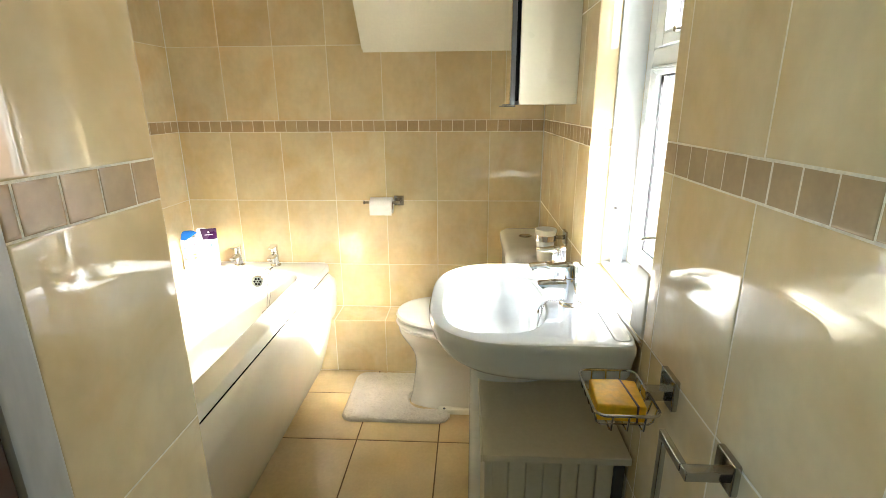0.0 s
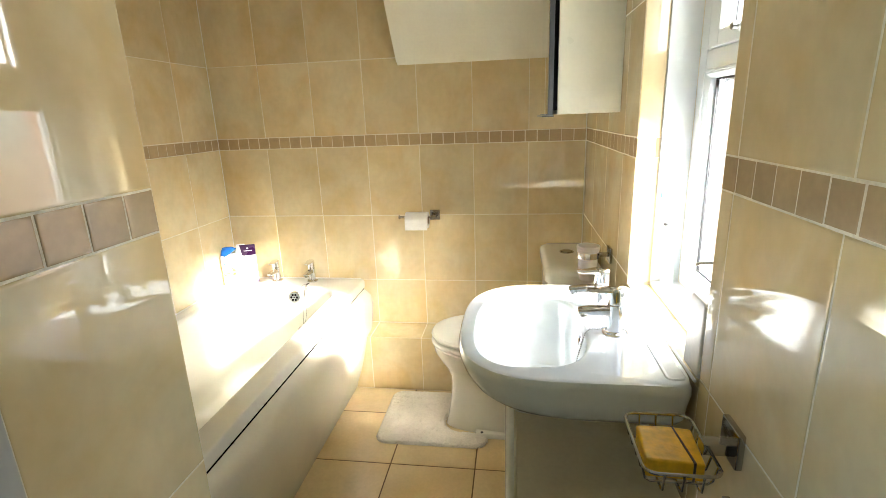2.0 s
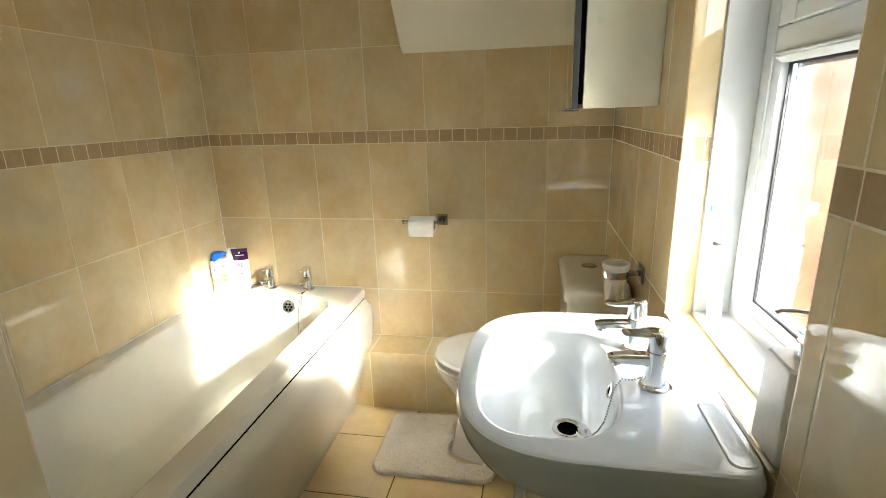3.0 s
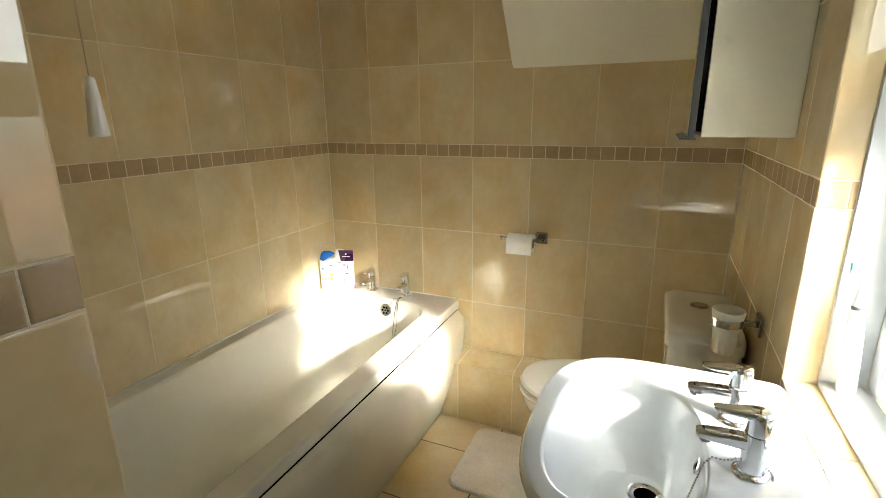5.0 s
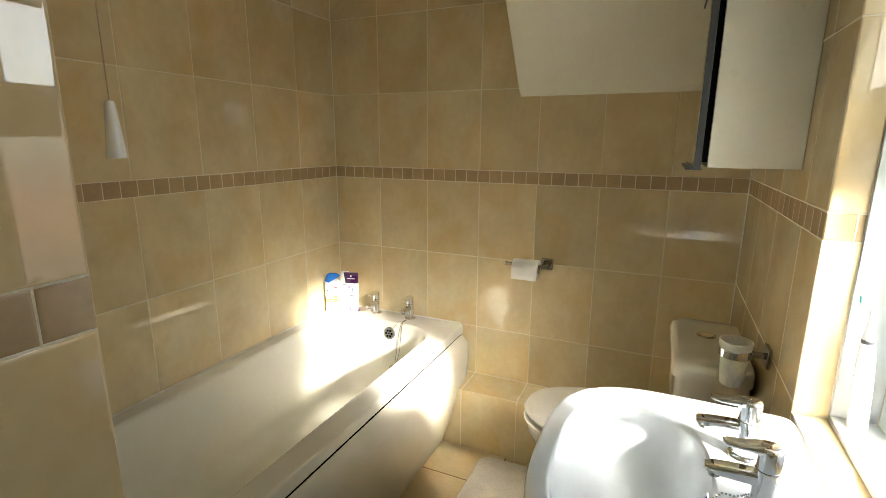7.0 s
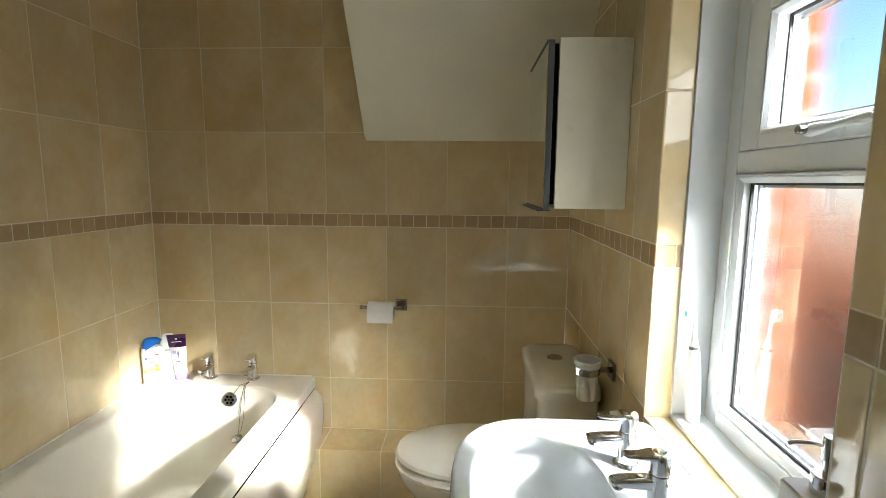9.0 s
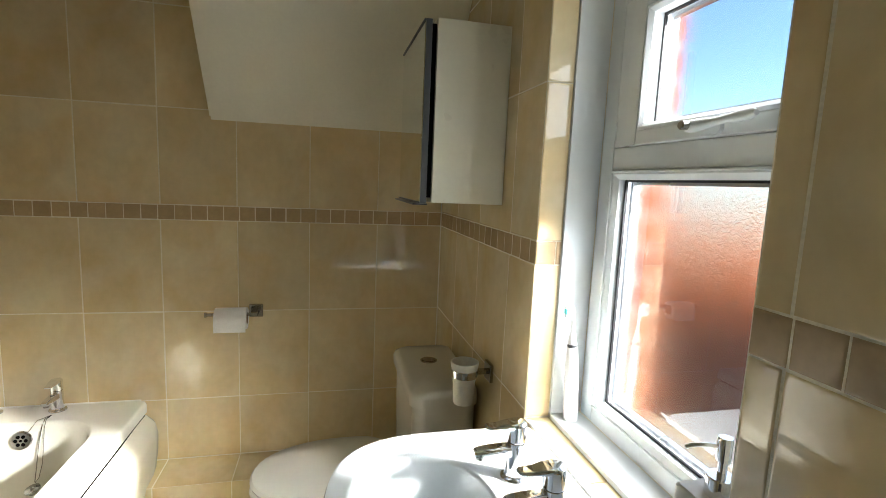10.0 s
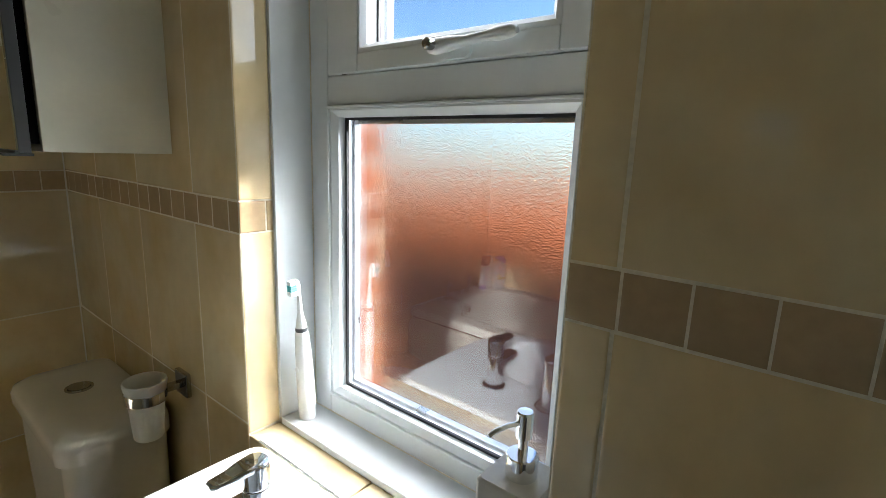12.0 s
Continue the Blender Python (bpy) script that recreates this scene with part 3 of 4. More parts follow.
part("door", boxed(-0.306, -0.2905, VY0 + 0.030, VY1 - 0.03, 0.05, VZ - 0.022, 0.002), VANITY, vanity)

# ---------- toilet ----------
toilet = thing("toilet", (-0.35, -0.42, 0), "cream-white close-coupled toilet with closed lid in the corner", "toilet")
TY = -0.420


def pan_loop(x0, x1, w, z, n=40):
    """Egg outline: blunt at the cistern, rounded at the front (towards -x)."""
    out = []
    cx = x1 - w * 0.9
    for i in range(n):
        t = 2 * math.pi * i / n
        c, s = math.cos(t), math.sin(t)
        if c < 0:
            out.append((cx + (cx - x0) * c, TY + w * math.copysign(abs(s) ** 0.92, s), z))
        else:
            out.append((cx + (x1 - cx) * abs(c) ** 0.55, TY + w * math.copysign(abs(s) ** 0.7, s), z))
    return out


bm = bmesh.new()
loft(bm, [pan_loop(-0.604, -0.16, 0.088, 0.001), pan_loop(-0.602, -0.16, 0.087, 0.010), pan_loop(-0.592, -0.16, 0.081, 0.05), pan_loop(-0.581, -0.15, 0.074, 0.12), pan_loop(-0.573, -0.14, 0.072, 0.19), pan_loop(-0.577, -0.13, 0.082, 0.235),
          pan_loop(-0.594, -0.13, 0.115, 0.275), pan_loop(-0.622, -0.12, 0.152, 0.318), pan_loop(-0.641, -0.12, 0.173, 0.355), pan_loop(-0.645, -0.12, 0.177, 0.380), pan_loop(-0.640, -0.12, 0.172, 0.386), pan_loop(-0.625, -0.12, 0.157, 0.388)])
part("pan", bm, WC_WHITE, toilet)
bm = bmesh.new()
loft(bm, [rrect(-0.475, -0.15, TY - 0.104, TY + 0.104, 0.03, 0.001, 5), rrect(-0.473, -0.15, TY - 0.102, TY + 0.102, 0.03, 0.012, 5), rrect(-0.466, -0.155, TY - 0.096, TY + 0.096, 0.028, 0.018, 5), rrect(-0.44, -0.17, TY - 0.065, TY + 0.065, 0.02, 0.020, 5)])
flange = part("foot_flange", bm, WC_WHITE, toilet)
part("screw", lathe(bmesh.new(), [(0.006, 0), (0.006, 0.004), (0.003, 0.006)], (-0.445, TY - 0.088, 0.016), n=14), EDGE_GAP_GREY, flange, "dark floor screw")
bm = bmesh.new()
loft(bm, [pan_loop(-0.628, -0.222, 0.160, 0.3935), pan_loop(-0.644, -0.215, 0.175, 0.3945), pan_loop(-0.652, -0.212, 0.182, 0.399), pan_loop(-0.654, -0.212, 0.184, 0.406), pan_loop(-0.650, -0.213, 0.181, 0.4125), pan_loop(-0.642, -0.216, 0.174, 0.4145), pan_loop(-0.625, -0.224, 0.157, 0.4150)])
part("seat", bm, SEAT, toilet)
bm = bmesh.new()
loft(bm, [pan_loop(-0.622, -0.224, 0.154, 0.4235), pan_loop(-0.642, -0.215, 0.173, 0.4240), pan_loop(-0.650, -0.211, 0.181, 0.4275), pan_loop(-0.653, -0.21, 0.183, 0.436), pan_loop(-0.646, -0.212, 0.178, 0.445), pan_loop(-0.62, -0.22, 0.155, 0.4495), pan_loop(-0.50, -0.26, 0.09, 0.452)])
part("lid", bm, SEAT, toilet)
# dark grey slabs paint the shade in the gaps under seat and lid
for z0, z1 in ((0.3875, 0.3940), (0.4148, 0.4238)):
    part("buffer", loft(bmesh.new(), [pan_loop(-0.618, -0.228, 0.150, z) for z in (z0, z1)]), EDGE_GAP_GREY, toilet, "dark grey filler painting the shade between pan, seat and lid")
for y in (TY - 0.07, TY + 0.07):
    part("hinge", lathe(bmesh.new(), [(0.012, 0), (0.012, 0.04), (0.008, 0.045)], (-0.218, y, 0.40), n=16), STEEL, toilet)
bm = bmesh.new()
loft(bm, [rrect(-0.185, -0.012, TY - 0.165, TY + 0.165, 0.035, 0.392), rrect(-0.192, -0.012, TY - 0.180, TY + 0.180, 0.035, 0.45), rrect(-0.196, -0.012, TY - 0.187, TY + 0.187, 0.035, 0.62), rrect(-0.196, -0.012, TY - 0.189, TY + 0.189, 0.035, 0.712)])
part("cistern", bm, WC_WHITE, toilet)
bm = bmesh.new()
loft(bm, [rrect(-0.200, -0.010, TY - 0.197, TY + 0.197, 0.035, 0.715), rrect(-0.207, -0.009, TY - 0.204, TY + 0.204, 0.038, 0.718), rrect(-0.208, -0.009, TY - 0.205, TY + 0.205, 0.040, 0.742), rrect(-0.203, -0.010, TY - 0.200, TY + 0.200, 0.040, 0.755), rrect(-0.188, -0.014, TY - 0.186, TY + 0.186, 0.036, 0.764), rrect(-0.15, -0.03, TY - 0.14, TY + 0.14, 0.03, 0.7675)])
lid = part("cistern_lid", bm, WC_WHITE, toilet)
bm = lathe(bmesh.new(), [(0.027, 0.0), (0.027, 0.003), (0.024, 0.0045), (0.022, 0.0035), (0.0205, 0.003), (0.0205, 0.0048), (0.018, 0.0056), (0, 0.0058)], (-0.112, TY + 0.032, 0.7665), n=36)
part("flush_button", bm, STEEL, lid, "chrome dual flush button")

# ---------- low tiled boxing along the back wall ----------
ledge = structure("pipe_boxing", boxed(-1.09, -BED, -0.178 + BED, -0.0005, 0, 0.278 - BED), GROUT, "low tiled pipe boxing along the back wall")

# ---------- window ----------
FX0, FX1 = 0.132, 0.205          # room face and outer face of the frame
window = structure("window_1", boxed(0.06, FX0, WIN_Y1 - 0.008, WIN_Y1 - 0.0005, WIN_Z0 + 0.010, WIN_Z1 - 0.0005), UPVC, "white plastic window with obscure glass and a top vent", smooth=False)
GY0, GY1, GZ0, GZ1 = -1.386, -0.977, 0.878, 1.357     # lower glass


def frame_bar(name, y0, y1, z0, z1, x0=FX0, x1=FX1, bevel=0.004, parent=window, mat=UPVC):
    return part(name, boxed(x0, x1, y0, y1, z0, z1, bevel, 2), mat, parent)


JY0, JY1 = WIN_Y0 + 0.001, WIN_Y1 - 0.009
frame_bar("jamb", JY1 - 0.045, JY1, 0.831, WIN_Z1 - 0.001)
frame_bar("jamb", JY0, JY0 + 0.050, 0.831, WIN_Z1 - 0.001)
frame_bar("bottom_rail", JY0 + 0.050, JY1 - 0.045, 0.831, 0.866)
frame_bar("transom", JY0 + 0.050, JY1 - 0.045, 1.376, 1.4210)
frame_bar("head", JY0 + 0.050, JY1 - 0.045, 1.7025, WIN_Z1 - 0.001)


def bead_ring(y0, y1, z0, z1, w, x0, x1, parent):
    """Four sloped glazing beads, mitred at the corners."""
    for name, a, b in (("bead", (y0, z0), (y1, z0)), ("bead", (y1, z0), (y1, z1)), ("bead", (y1, z1), (y0, z1)), ("bead", (y0, z1), (y0, z0))):
        cy, cz = (y0 + y1) / 2, (z0 + z1) / 2
        sy = lambda p: (p[0] + math.copysign(w, cy - p[0]), p[1] + math.copysign(w, cz - p[1]))
        loops = []
        for p in (a, b):
            q = sy(p)
            m = (p[0] + (q[0] - p[0]) * 0.45, p[1] + (q[1] - p[1]) * 0.45)
            loops.append([(x0, p[0], p[1]), (x0 - 0.002, m[0], m[1]), (x0 + 0.006, q[0], q[1]), (x1, q[0], q[1]), (x1, p[0], p[1])])
        part(name, loft(bmesh.new(), loops), UPVC, parent, smooth=False)


bead_ring(JY0 + 0.050, JY1 - 0.045, 0.866, 1.376, 0.018, FX0 + 0.002, FX0 + 0.03, window)
# raised lip along the outer edge of the beads
for y0, y1, z0, z1 in ((JY0 + 0.052, JY1 - 0.047, 0.8665, 0.8705), (JY0 + 0.052, JY1 - 0.047, 1.3715, 1.3755), (JY0 + 0.0505, JY0 + 0.0545, 0.871, 1.371), (JY1 - 0.0495, JY1 - 0.0455, 0.871, 1.371)):
    part("bead_lip", boxed(FX0 - 0.004, FX0 + 0.004, y0, y1, z0, z1, 0.0012), UPVC, window)
# opening vent above, in a deeper rebate
SY0, SY1, SZ0, SZ1 = -1.412, -1.001, 1.4215, 1.702
frame_bar("jamb_step", SY1 + 0.0052, JY1 - 0.0452, 1.4212, 1.7020)
SX = FX0 - 0.010
sash = part("vent_sash", boxed(SX, FX1 - 0.02, SY0, SY0 + 0.044, SZ0, SZ1, 0.003), UPVC, window)
VY0, VY1, VZ0, VZ1 = SY0 + 0.044, SY1 - 0.040, 1.448, 1.668
for y0, y1, z0, z1 in ((VY1, SY1, SZ0, SZ1), (VY0, VY1, SZ0, VZ0), (VY0, VY1, VZ1, SZ1)):
    part("sash_rail", boxed(SX, FX1 - 0.02, y0, y1, z0, z1, 0.0025), UPVC, sash)
part("gasket", boxed(FX0 - 0.001, FX1 - 0.03, SY1, SY1 + 0.005, SZ0, 1.7020), GASKET, window)
bead_ring(VY0, VY1, VZ0, VZ1, 0.013, SX + 0.002, SX + 0.03, sash)


def glazing(y0, y1, z0, z1, glass, parent, x=0.160):
    """Sealed unit: black gasket, silver spacer bar and the pane."""
    for a0, a1, b0, b1 in ((y0, y0 + 0.004, z0, z1), (y1 - 0.004, y1, z0, z1), (y0 + 0.004, y1 - 0.004, z0, z0 + 0.004), (y0 + 0.004, y1 - 0.004, z1 - 0.004, z1)):
        part("glass_gasket", boxed(x - 0.008, x - 0.003, a0, a1, b0, b1), GASKET, parent)
    for a0, a1, b0, b1 in ((y0, y0 + 0.009, z0, z1), (y1 - 0.009, y1, z0, z1), (y0 + 0.009, y1 - 0.009, z0, z0 + 0.009), (y0 + 0.009, y1 - 0.009, z1 - 0.009, z1)):
        part("spacer", boxed(x + 0.005, x + 0.017, a0, a1, b0, b1), SPACER, parent)
    sheet = bmesh.new()
    sheet.faces.new([sheet.verts.new(v) for v in ((x, y0, z0), (x, y0, z1), (x, y1, z1), (x, y1, z0))])
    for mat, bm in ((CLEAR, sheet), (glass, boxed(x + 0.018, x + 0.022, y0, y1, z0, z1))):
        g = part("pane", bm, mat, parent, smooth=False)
        # panes cast no shadow, so the tint dims the view but not the sunlight
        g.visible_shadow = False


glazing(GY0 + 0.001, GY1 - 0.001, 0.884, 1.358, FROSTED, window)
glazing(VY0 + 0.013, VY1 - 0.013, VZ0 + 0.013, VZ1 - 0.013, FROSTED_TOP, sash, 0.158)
# handle on the vent's bottom rail
hx = SX
bm = bmesh.new()
stadium = arc((-1.244, 1.4335), 0.010, 90, 270, 8) + arc((-1.210, 1.4335), 0.010, -90, 90, 8)
loft(bm, [[(x, y, z) for y, z in stadium] for x in (hx + 0.001, hx - 0.007)])
handle = part("handle_base", bm, UPVC, sash)
bm = bmesh.new()
loops = []
for dy, w, d, dz in ((0.0, 0.007, 0.010, 0.0), (0.010, 0.010, 0.014, 0.001), (0.030, 0.009, 0.014, 0.002), (0.055, 0.006, 0.011, 0.003), (0.080, 0.0055, 0.010, 0.005), (0.104, 0.008, 0.010, 0.006), (0.118, 0.0075, 0.009, 0.007), (0.125, 0.004, 0.006, 0.007)):
    y, z = -1.202 - dy, 1.436 + dz
    cx = hx - 0.020
    loops.append([(cx + d * 0.7 * math.cos(t), y, z + w * math.sin(t)) for t in [2 * math.pi * i / 14 for i in range(14)]])
loft(bm, loops)
part("handle_lever", bm, UPVC, sash, "white window handle lever")
part("lock", lathe(bmesh.new(), [(0.007, 0), (0.007, 0.010), (0.005, 0.012)], m=pose(hx - 0.0295, -1.212, 1.4375, 0, -90, 0), n=20), STEEL, sash, "keyhole of the handle")
# white sill board behind the tiled sill, and the near reveal
structure("window_sill", boxed(0.058, FX0, WIN_Y0, WIN_Y1 - 0.008, WIN_Z0 - 0.005, 0.832, 0.002), UPVC, "white plastic inner window sill", smooth=True)
structure("reveal_lining", boxed(0.06, FX0, WIN_Y0 + 0.0005, WIN_Y0 + 0.008, 0.833, WIN_Z1 - 0.0005), UPVC, "white lining of the window reveal")
structure("outer_sill", boxed(0.206, 0.37, WIN_Y0 - 0.019, WIN_Y1 + 0.021, 0.72, 0.77, 0.006), STONE_SILL, "stone outer window sill")

# outer brick leaf beside the window, brick by brick
leaf = structure("brick_leaf", boxed(0.2055, 0.325, -0.884, 0.0, -3.0, 2.45), MORTAR, "red brick outer wall beside the window")
box_mesh = {}


def brick_mesh(a, b, c):
    key = (round(a, 3), round(b, 3), round(c, 3))
    if key not in box_mesh:
        box_mesh[key] = finish("brick", boxed(-a / 2, a / 2, -b / 2, b / 2, -c / 2, c / 2, 0.003, 1), BRICK)
    return box_mesh[key]


def place_piece(name, me, at, parent):
    o = new(name, me)
    o.location = at
    o.parent = parent
    o.matrix_parent_inverse = parent.matrix_basis.inverted()
    return o


for i in range(30):
    z = 0.42 + i * 0.075
    long = 0.215 if i % 2 else 0.1025
    place_piece("brick", brick_mesh(0.119, long, 0.065), (0.2695, -0.888 + long / 2, z), leaf)
    place_piece("brick", brick_mesh(0.119, 0.215, 0.065), (0.2695, -0.888 + long + 0.01 + 0.1075, z), leaf)
structure("wall_outer_near", boxed(0.2055, 0.325, -2.05, WIN_Y0 - 0.02, -3.0, 2.45), BRICK, "red brick outer wall of the house")

# low neighbouring building and the ground outside
nb = thing("neighbouring_building", (6.0, -1.0, -3.0), "low red brick outbuilding with a clay tile roof", "building")
part("wall", boxed(4.2, 9.0, -9.0, 7.0, -3.0, 0.38), DARK_BRICK, nb, smooth=False)
bm = bmesh.new()
loft(bm, [[(3.95, y, 0.44), (6.0, y, 0.86), (9.2, y, 0.36), (9.2, y, 0.30), (6.0, y, 0.78), (3.95, y, 0.36)] for y in (-9.2, 7.2)])
part("roof", bm, ROOF, nb, smooth=False)
structure("lower_storey", boxed(-2.0, 0.2050, -3.45, 0.15, -3.0, -0.125), BRICK, "red brick storey below the bathroom")
structure("ground", boxed(-600, 900, -600, 600, -3.1, -3.0), LAWN, "garden ground far below the window")

# ---------- things on the wall ----------
def square_plate(parent, at, axis, size=0.05):
    x, y, z = at
    h = size / 2
    if axis == "x":
        bm = boxed(x - 0.011, x - 0.0005, y - h, y + h, z - h, z + h, 0.0025)
    else:
        bm = boxed(x - h, x + h, y - 0.011, y - 0.0005, z - h, z + h, 0.0025)
    return part("wall_plate", bm, STEEL, parent)


# toilet roll holder: square plate, short arm, straight bar
holder = thing("toilet_roll_holder", (-0.70, -0.03, 0.84), "polished steel toilet roll holder with square plate", "toilet roll holder")
square_plate(holder, (-0.688, 0, 0.842), "y", 0.048)
part("arm", boxed(-0.700, -0.676, -0.066, -0.010, 0.834, 0.850, 0.002), STEEL, holder)
bm = tube(bmesh.new(), [(-0.684, -0.060, 0.842), (-0.846, -0.060, 0.842)], 0.006, 12)
lathe(bm, [(0.009, 0), (0.009, 0.006)], m=pose(-0.846, -0.060, 0.842, 0, -90, 0), n=16)
part("bar", bm, STEEL, holder)
roll = thing("toilet_roll", (-0.76, -0.06, 0.842), "white toilet paper roll hanging on its bar", "toilet roll")
bm = bmesh.new()
n = 40
rings = []
for x, r in ((-0.817, 0.021), (-0.817, 0.0375), (-0.816, 0.0385), (-0.712, 0.0385), (-0.711, 0.0375), (-0.711, 0.021)):
    rings.append([(x, -0.060 + r * math.cos(2 * math.pi * i / n), 0.828 + r * math.sin(2 * math.pi * i / n)) for i in range(n)])
loft(bm, rings, False, False)
part("paper", bm, PAPER, roll)
bm = bmesh.new()
loft(bm, [[(x, -0.060 + r * math.cos(2 * math.pi * i / n), 0.828 + r * math.sin(2 * math.pi * i / n)) for i in range(n)] for x, r in ((-0.817, 0.021), (-0.817, 0.0195), (-0.711, 0.0195), (-0.711, 0.021))], False, False)
part("core", bm, CARD, roll)
bm = bmesh.new()
pts = [(-0.0986, 0.828), (-0.0990, 0.810), (-0.0988, 0.795), (-0.0984, 0.787)]
loft(bm, [[(-0.8165, y, z), (-0.7115, y, z), (-0.7115, y - 0.0006, z), (-0.8165, y - 0.0006, z)] for y, z in pts])
part("loose_sheet", bm, PAPER, roll)

# tumbler and its holder
th = thing("tumbler_holder", (-0.04, -0.665, 0.84), "chrome wall holder with a ring for the tumbler", "tumbler holder")
square_plate(th, (0, -0.668, 0.838), "x", 0.05)
part("arm", boxed(-0.040, -0.010, -0.677, -0.659, 0.832, 0.844, 0.002), STEEL, th)
part("ring", lathe(bmesh.new(), [(0.0325, 0), (0.036, 0), (0.0365, 0.001), (0.0365, 0.019), (0.036, 0.020), (0.0325, 0.020), (0.0325, 0)], (-0.074, -0.668, 0.828), cap0=False, cap1=False, n=40), CHROME, th)
tumbler = thing("tumbler", (-0.074, -0.668, 0.75), "frosted glass toothbrush tumbler in a chrome ring", "tumbler")
part("cup", lathe(bmesh.new(), [(0.0, 0.0), (0.024, 0.0), (0.026, 0.003), (0.031, 0.07), (0.0315, 0.09), (0.036, 0.101), (0.038, 0.112), (0.037, 0.116), (0.0345, 0.116), (0.0335, 0.110), (0.029, 0.07), (0.024, 0.006), (0, 0.006)], (-0.074, -0.668, 0.752), n=40), FROST, tumbler)

# soap basket with a bar of soap
sb = thing("soap_basket", (-0.08, -1.58, 0.79), "steel wire soap basket on a square wall bracket", "soap dish")
square_plate(sb, (0, -1.606, 0.826), "x", 0.056)
part("arm", boxed(-0.048, -0.010, -1.617, -1.595, 0.808, 0.827, 0.002), STEEL, sb)
BX0, BX1, BY0, BY1, BZ, BB = -0.137, -0.033, -1.660, -1.516, 0.807, 0.777
rim_pts = [(x, y, BZ) for x, y, _ in rrect(BX0, BX1, BY0, BY1, 0.018, BZ, 5)]
part("rim", tube(bmesh.new(), rim_pts, 0.0026, 8, closed=True), STEEL, sb)
for i in range(5):
    y = BY0 + 0.022 + i * (BY1 - BY0 - 0.044) / 4
    part("wire", tube(bmesh.new(), [(BX0, y, BZ), (BX0 + 0.006, y, BB + 0.005), (BX0 + 0.013, y, BB), (BX1 - 0.013, y, BB), (BX1 - 0.006, y, BB + 0.005), (BX1, y, BZ)], 0.0018, 6), STEEL, sb)
for i in range(3):
    x = BX0 + 0.026 + i * (BX1 - BX0 - 0.052) / 2
    part("wire", tube(bmesh.new(), [(x, BY0, BZ), (x, BY0 + 0.005, BB), (x, BY0 + 0.012, BB - 0.0034), (x, BY1 - 0.012, BB - 0.0034), (x, BY1 - 0.005, BB), (x, BY1, BZ)], 0.0018, 6), STEEL, sb)
soap = thing("soap_bar", (0, 0, 0), "amber bar of soap with a dark seam in the basket", "soap")
bm = boxed(-0.040, 0.040, -0.042, 0.042, 0.0, 0.030, 0.004, 3)
bmesh.ops.subdivide_edges(bm, edges=bm.edges[:], cuts=2, use_grid_fill=True)
for v in bm.verts:
    v.co += 0.0018 * noise.noise_vector(v.co * 45) + 0.0007 * noise.noise_vector(v.co * 130)
soap_bar = part("bar", bm, SOAP, soap)
bm = bmesh.new()
box(bm, -0.0018, 0.0018, -0.0435, 0.0435, -0.0002, 0.0314, 0.001)
bmesh.ops.transform(bm, verts=bm.verts, matrix=pose(0.019, 0, 0, 0, 0, 9))
part("seam", bm, SOAP_SEAM, soap, "dark seam across the soap")
soap.matrix_basis = pose(-0.087, -1.594, 0.7795, 0, 0, -4)

# square towel ring
tr = thing("towel_ring", (-0.04, -1.78, 0.82), "square steel towel ring on a square wall plate", "towel ring")
square_plate(tr, (0, -1.798, 0.827), "x", 0.047)
part("arm", boxed(-0.062, -0.010, -1.807, -1.789, 0.813, 0.828, 0.002), STEEL, tr)
part("top_bar", boxed(-0.0625, -0.0525, -1.7885, -1.716, 0.814, 0.827, 0.0015), STEEL, tr)
part("side_bar", boxed(-0.062, -0.053, -1.728, -1.716, 0.650, 0.8138, 0.0015), STEEL, tr)
part("bottom_bar", boxed(-0.062, -0.053, -1.868, -1.7282, 0.650, 0.662, 0.0015), STEEL, tr)

# mirror cabinet
mc = thing("mirror_cabinet", (-0.1, -0.5, 1.5), "cream wall cabinet with mirrored door and dark grey edges", "mirror cabinet")
CY0, CY1, CZ0, CZ1 = -0.683, -0.335, 1.287, 1.722
part("body", boxed(-0.186, -0.0008, CY0, CY1, CZ0, CZ1, 0.0012), CABINET, mc)
cd = part("door", boxed(-0.214, -0.199, CY0 + 0.001, CY1, CZ0 - 0.002, CZ1 - 0.004, 0.001), EDGE_GAP_GREY, mc, "dark grey edged cabinet door standing slightly open")
part("mirror", boxed(-0.2162, -0.2142, CY0 + 0.003, CY1 - 0.004, CZ0 + 0.002, CZ1 - 0.010), MIRROR, cd, "mirror glass of the door", smooth=False)
for y0, y1, z0, z1 in ((CY0 + 0.001, CY1, CZ1 - 0.0095, CZ1 - 0.0045), (CY0 + 0.001, CY1, CZ0 - 0.0015, CZ0 + 0.0015)):
    part("edge_strip", boxed(-0.2185, -0.2143, y0, y1, z0, z1, 0.0005), EDGE_GAP_GREY, cd)
# black block fills the space behind the door as its shade
part("shadow_gap", boxed(-0.1985, -0.1865, CY0 + 0.010, CY1 - 0.01, CZ0 + 0.012, CZ1 - 0.012), DARK, mc, "black block painting the shade behind the door")
part("door_pull", boxed(-0.232, -0.196, CY0 + 0.004, CY1 - 0.02, CZ0 - 0.0065, CZ0 - 0.0025, 0.0008), EDGE_GAP_GREY, mc, "thin dark pull under the door")

# light pull
lp = thing("light_pull", (-1.033, -1.512, 1.32), "white plastic light pull hanging on a cord", "light pull")
part("weight", lathe(bmesh.new(), [(0.0, 0.0), (0.0125, 0.0), (0.014, 0.002), (0.0138, 0.006), (0.0075, 0.078), (0.006, 0.083), (0.002, 0.085), (0, 0.085)], (-1.033, -1.512, 1.316), n=28), WHITE_PLASTIC, lp)
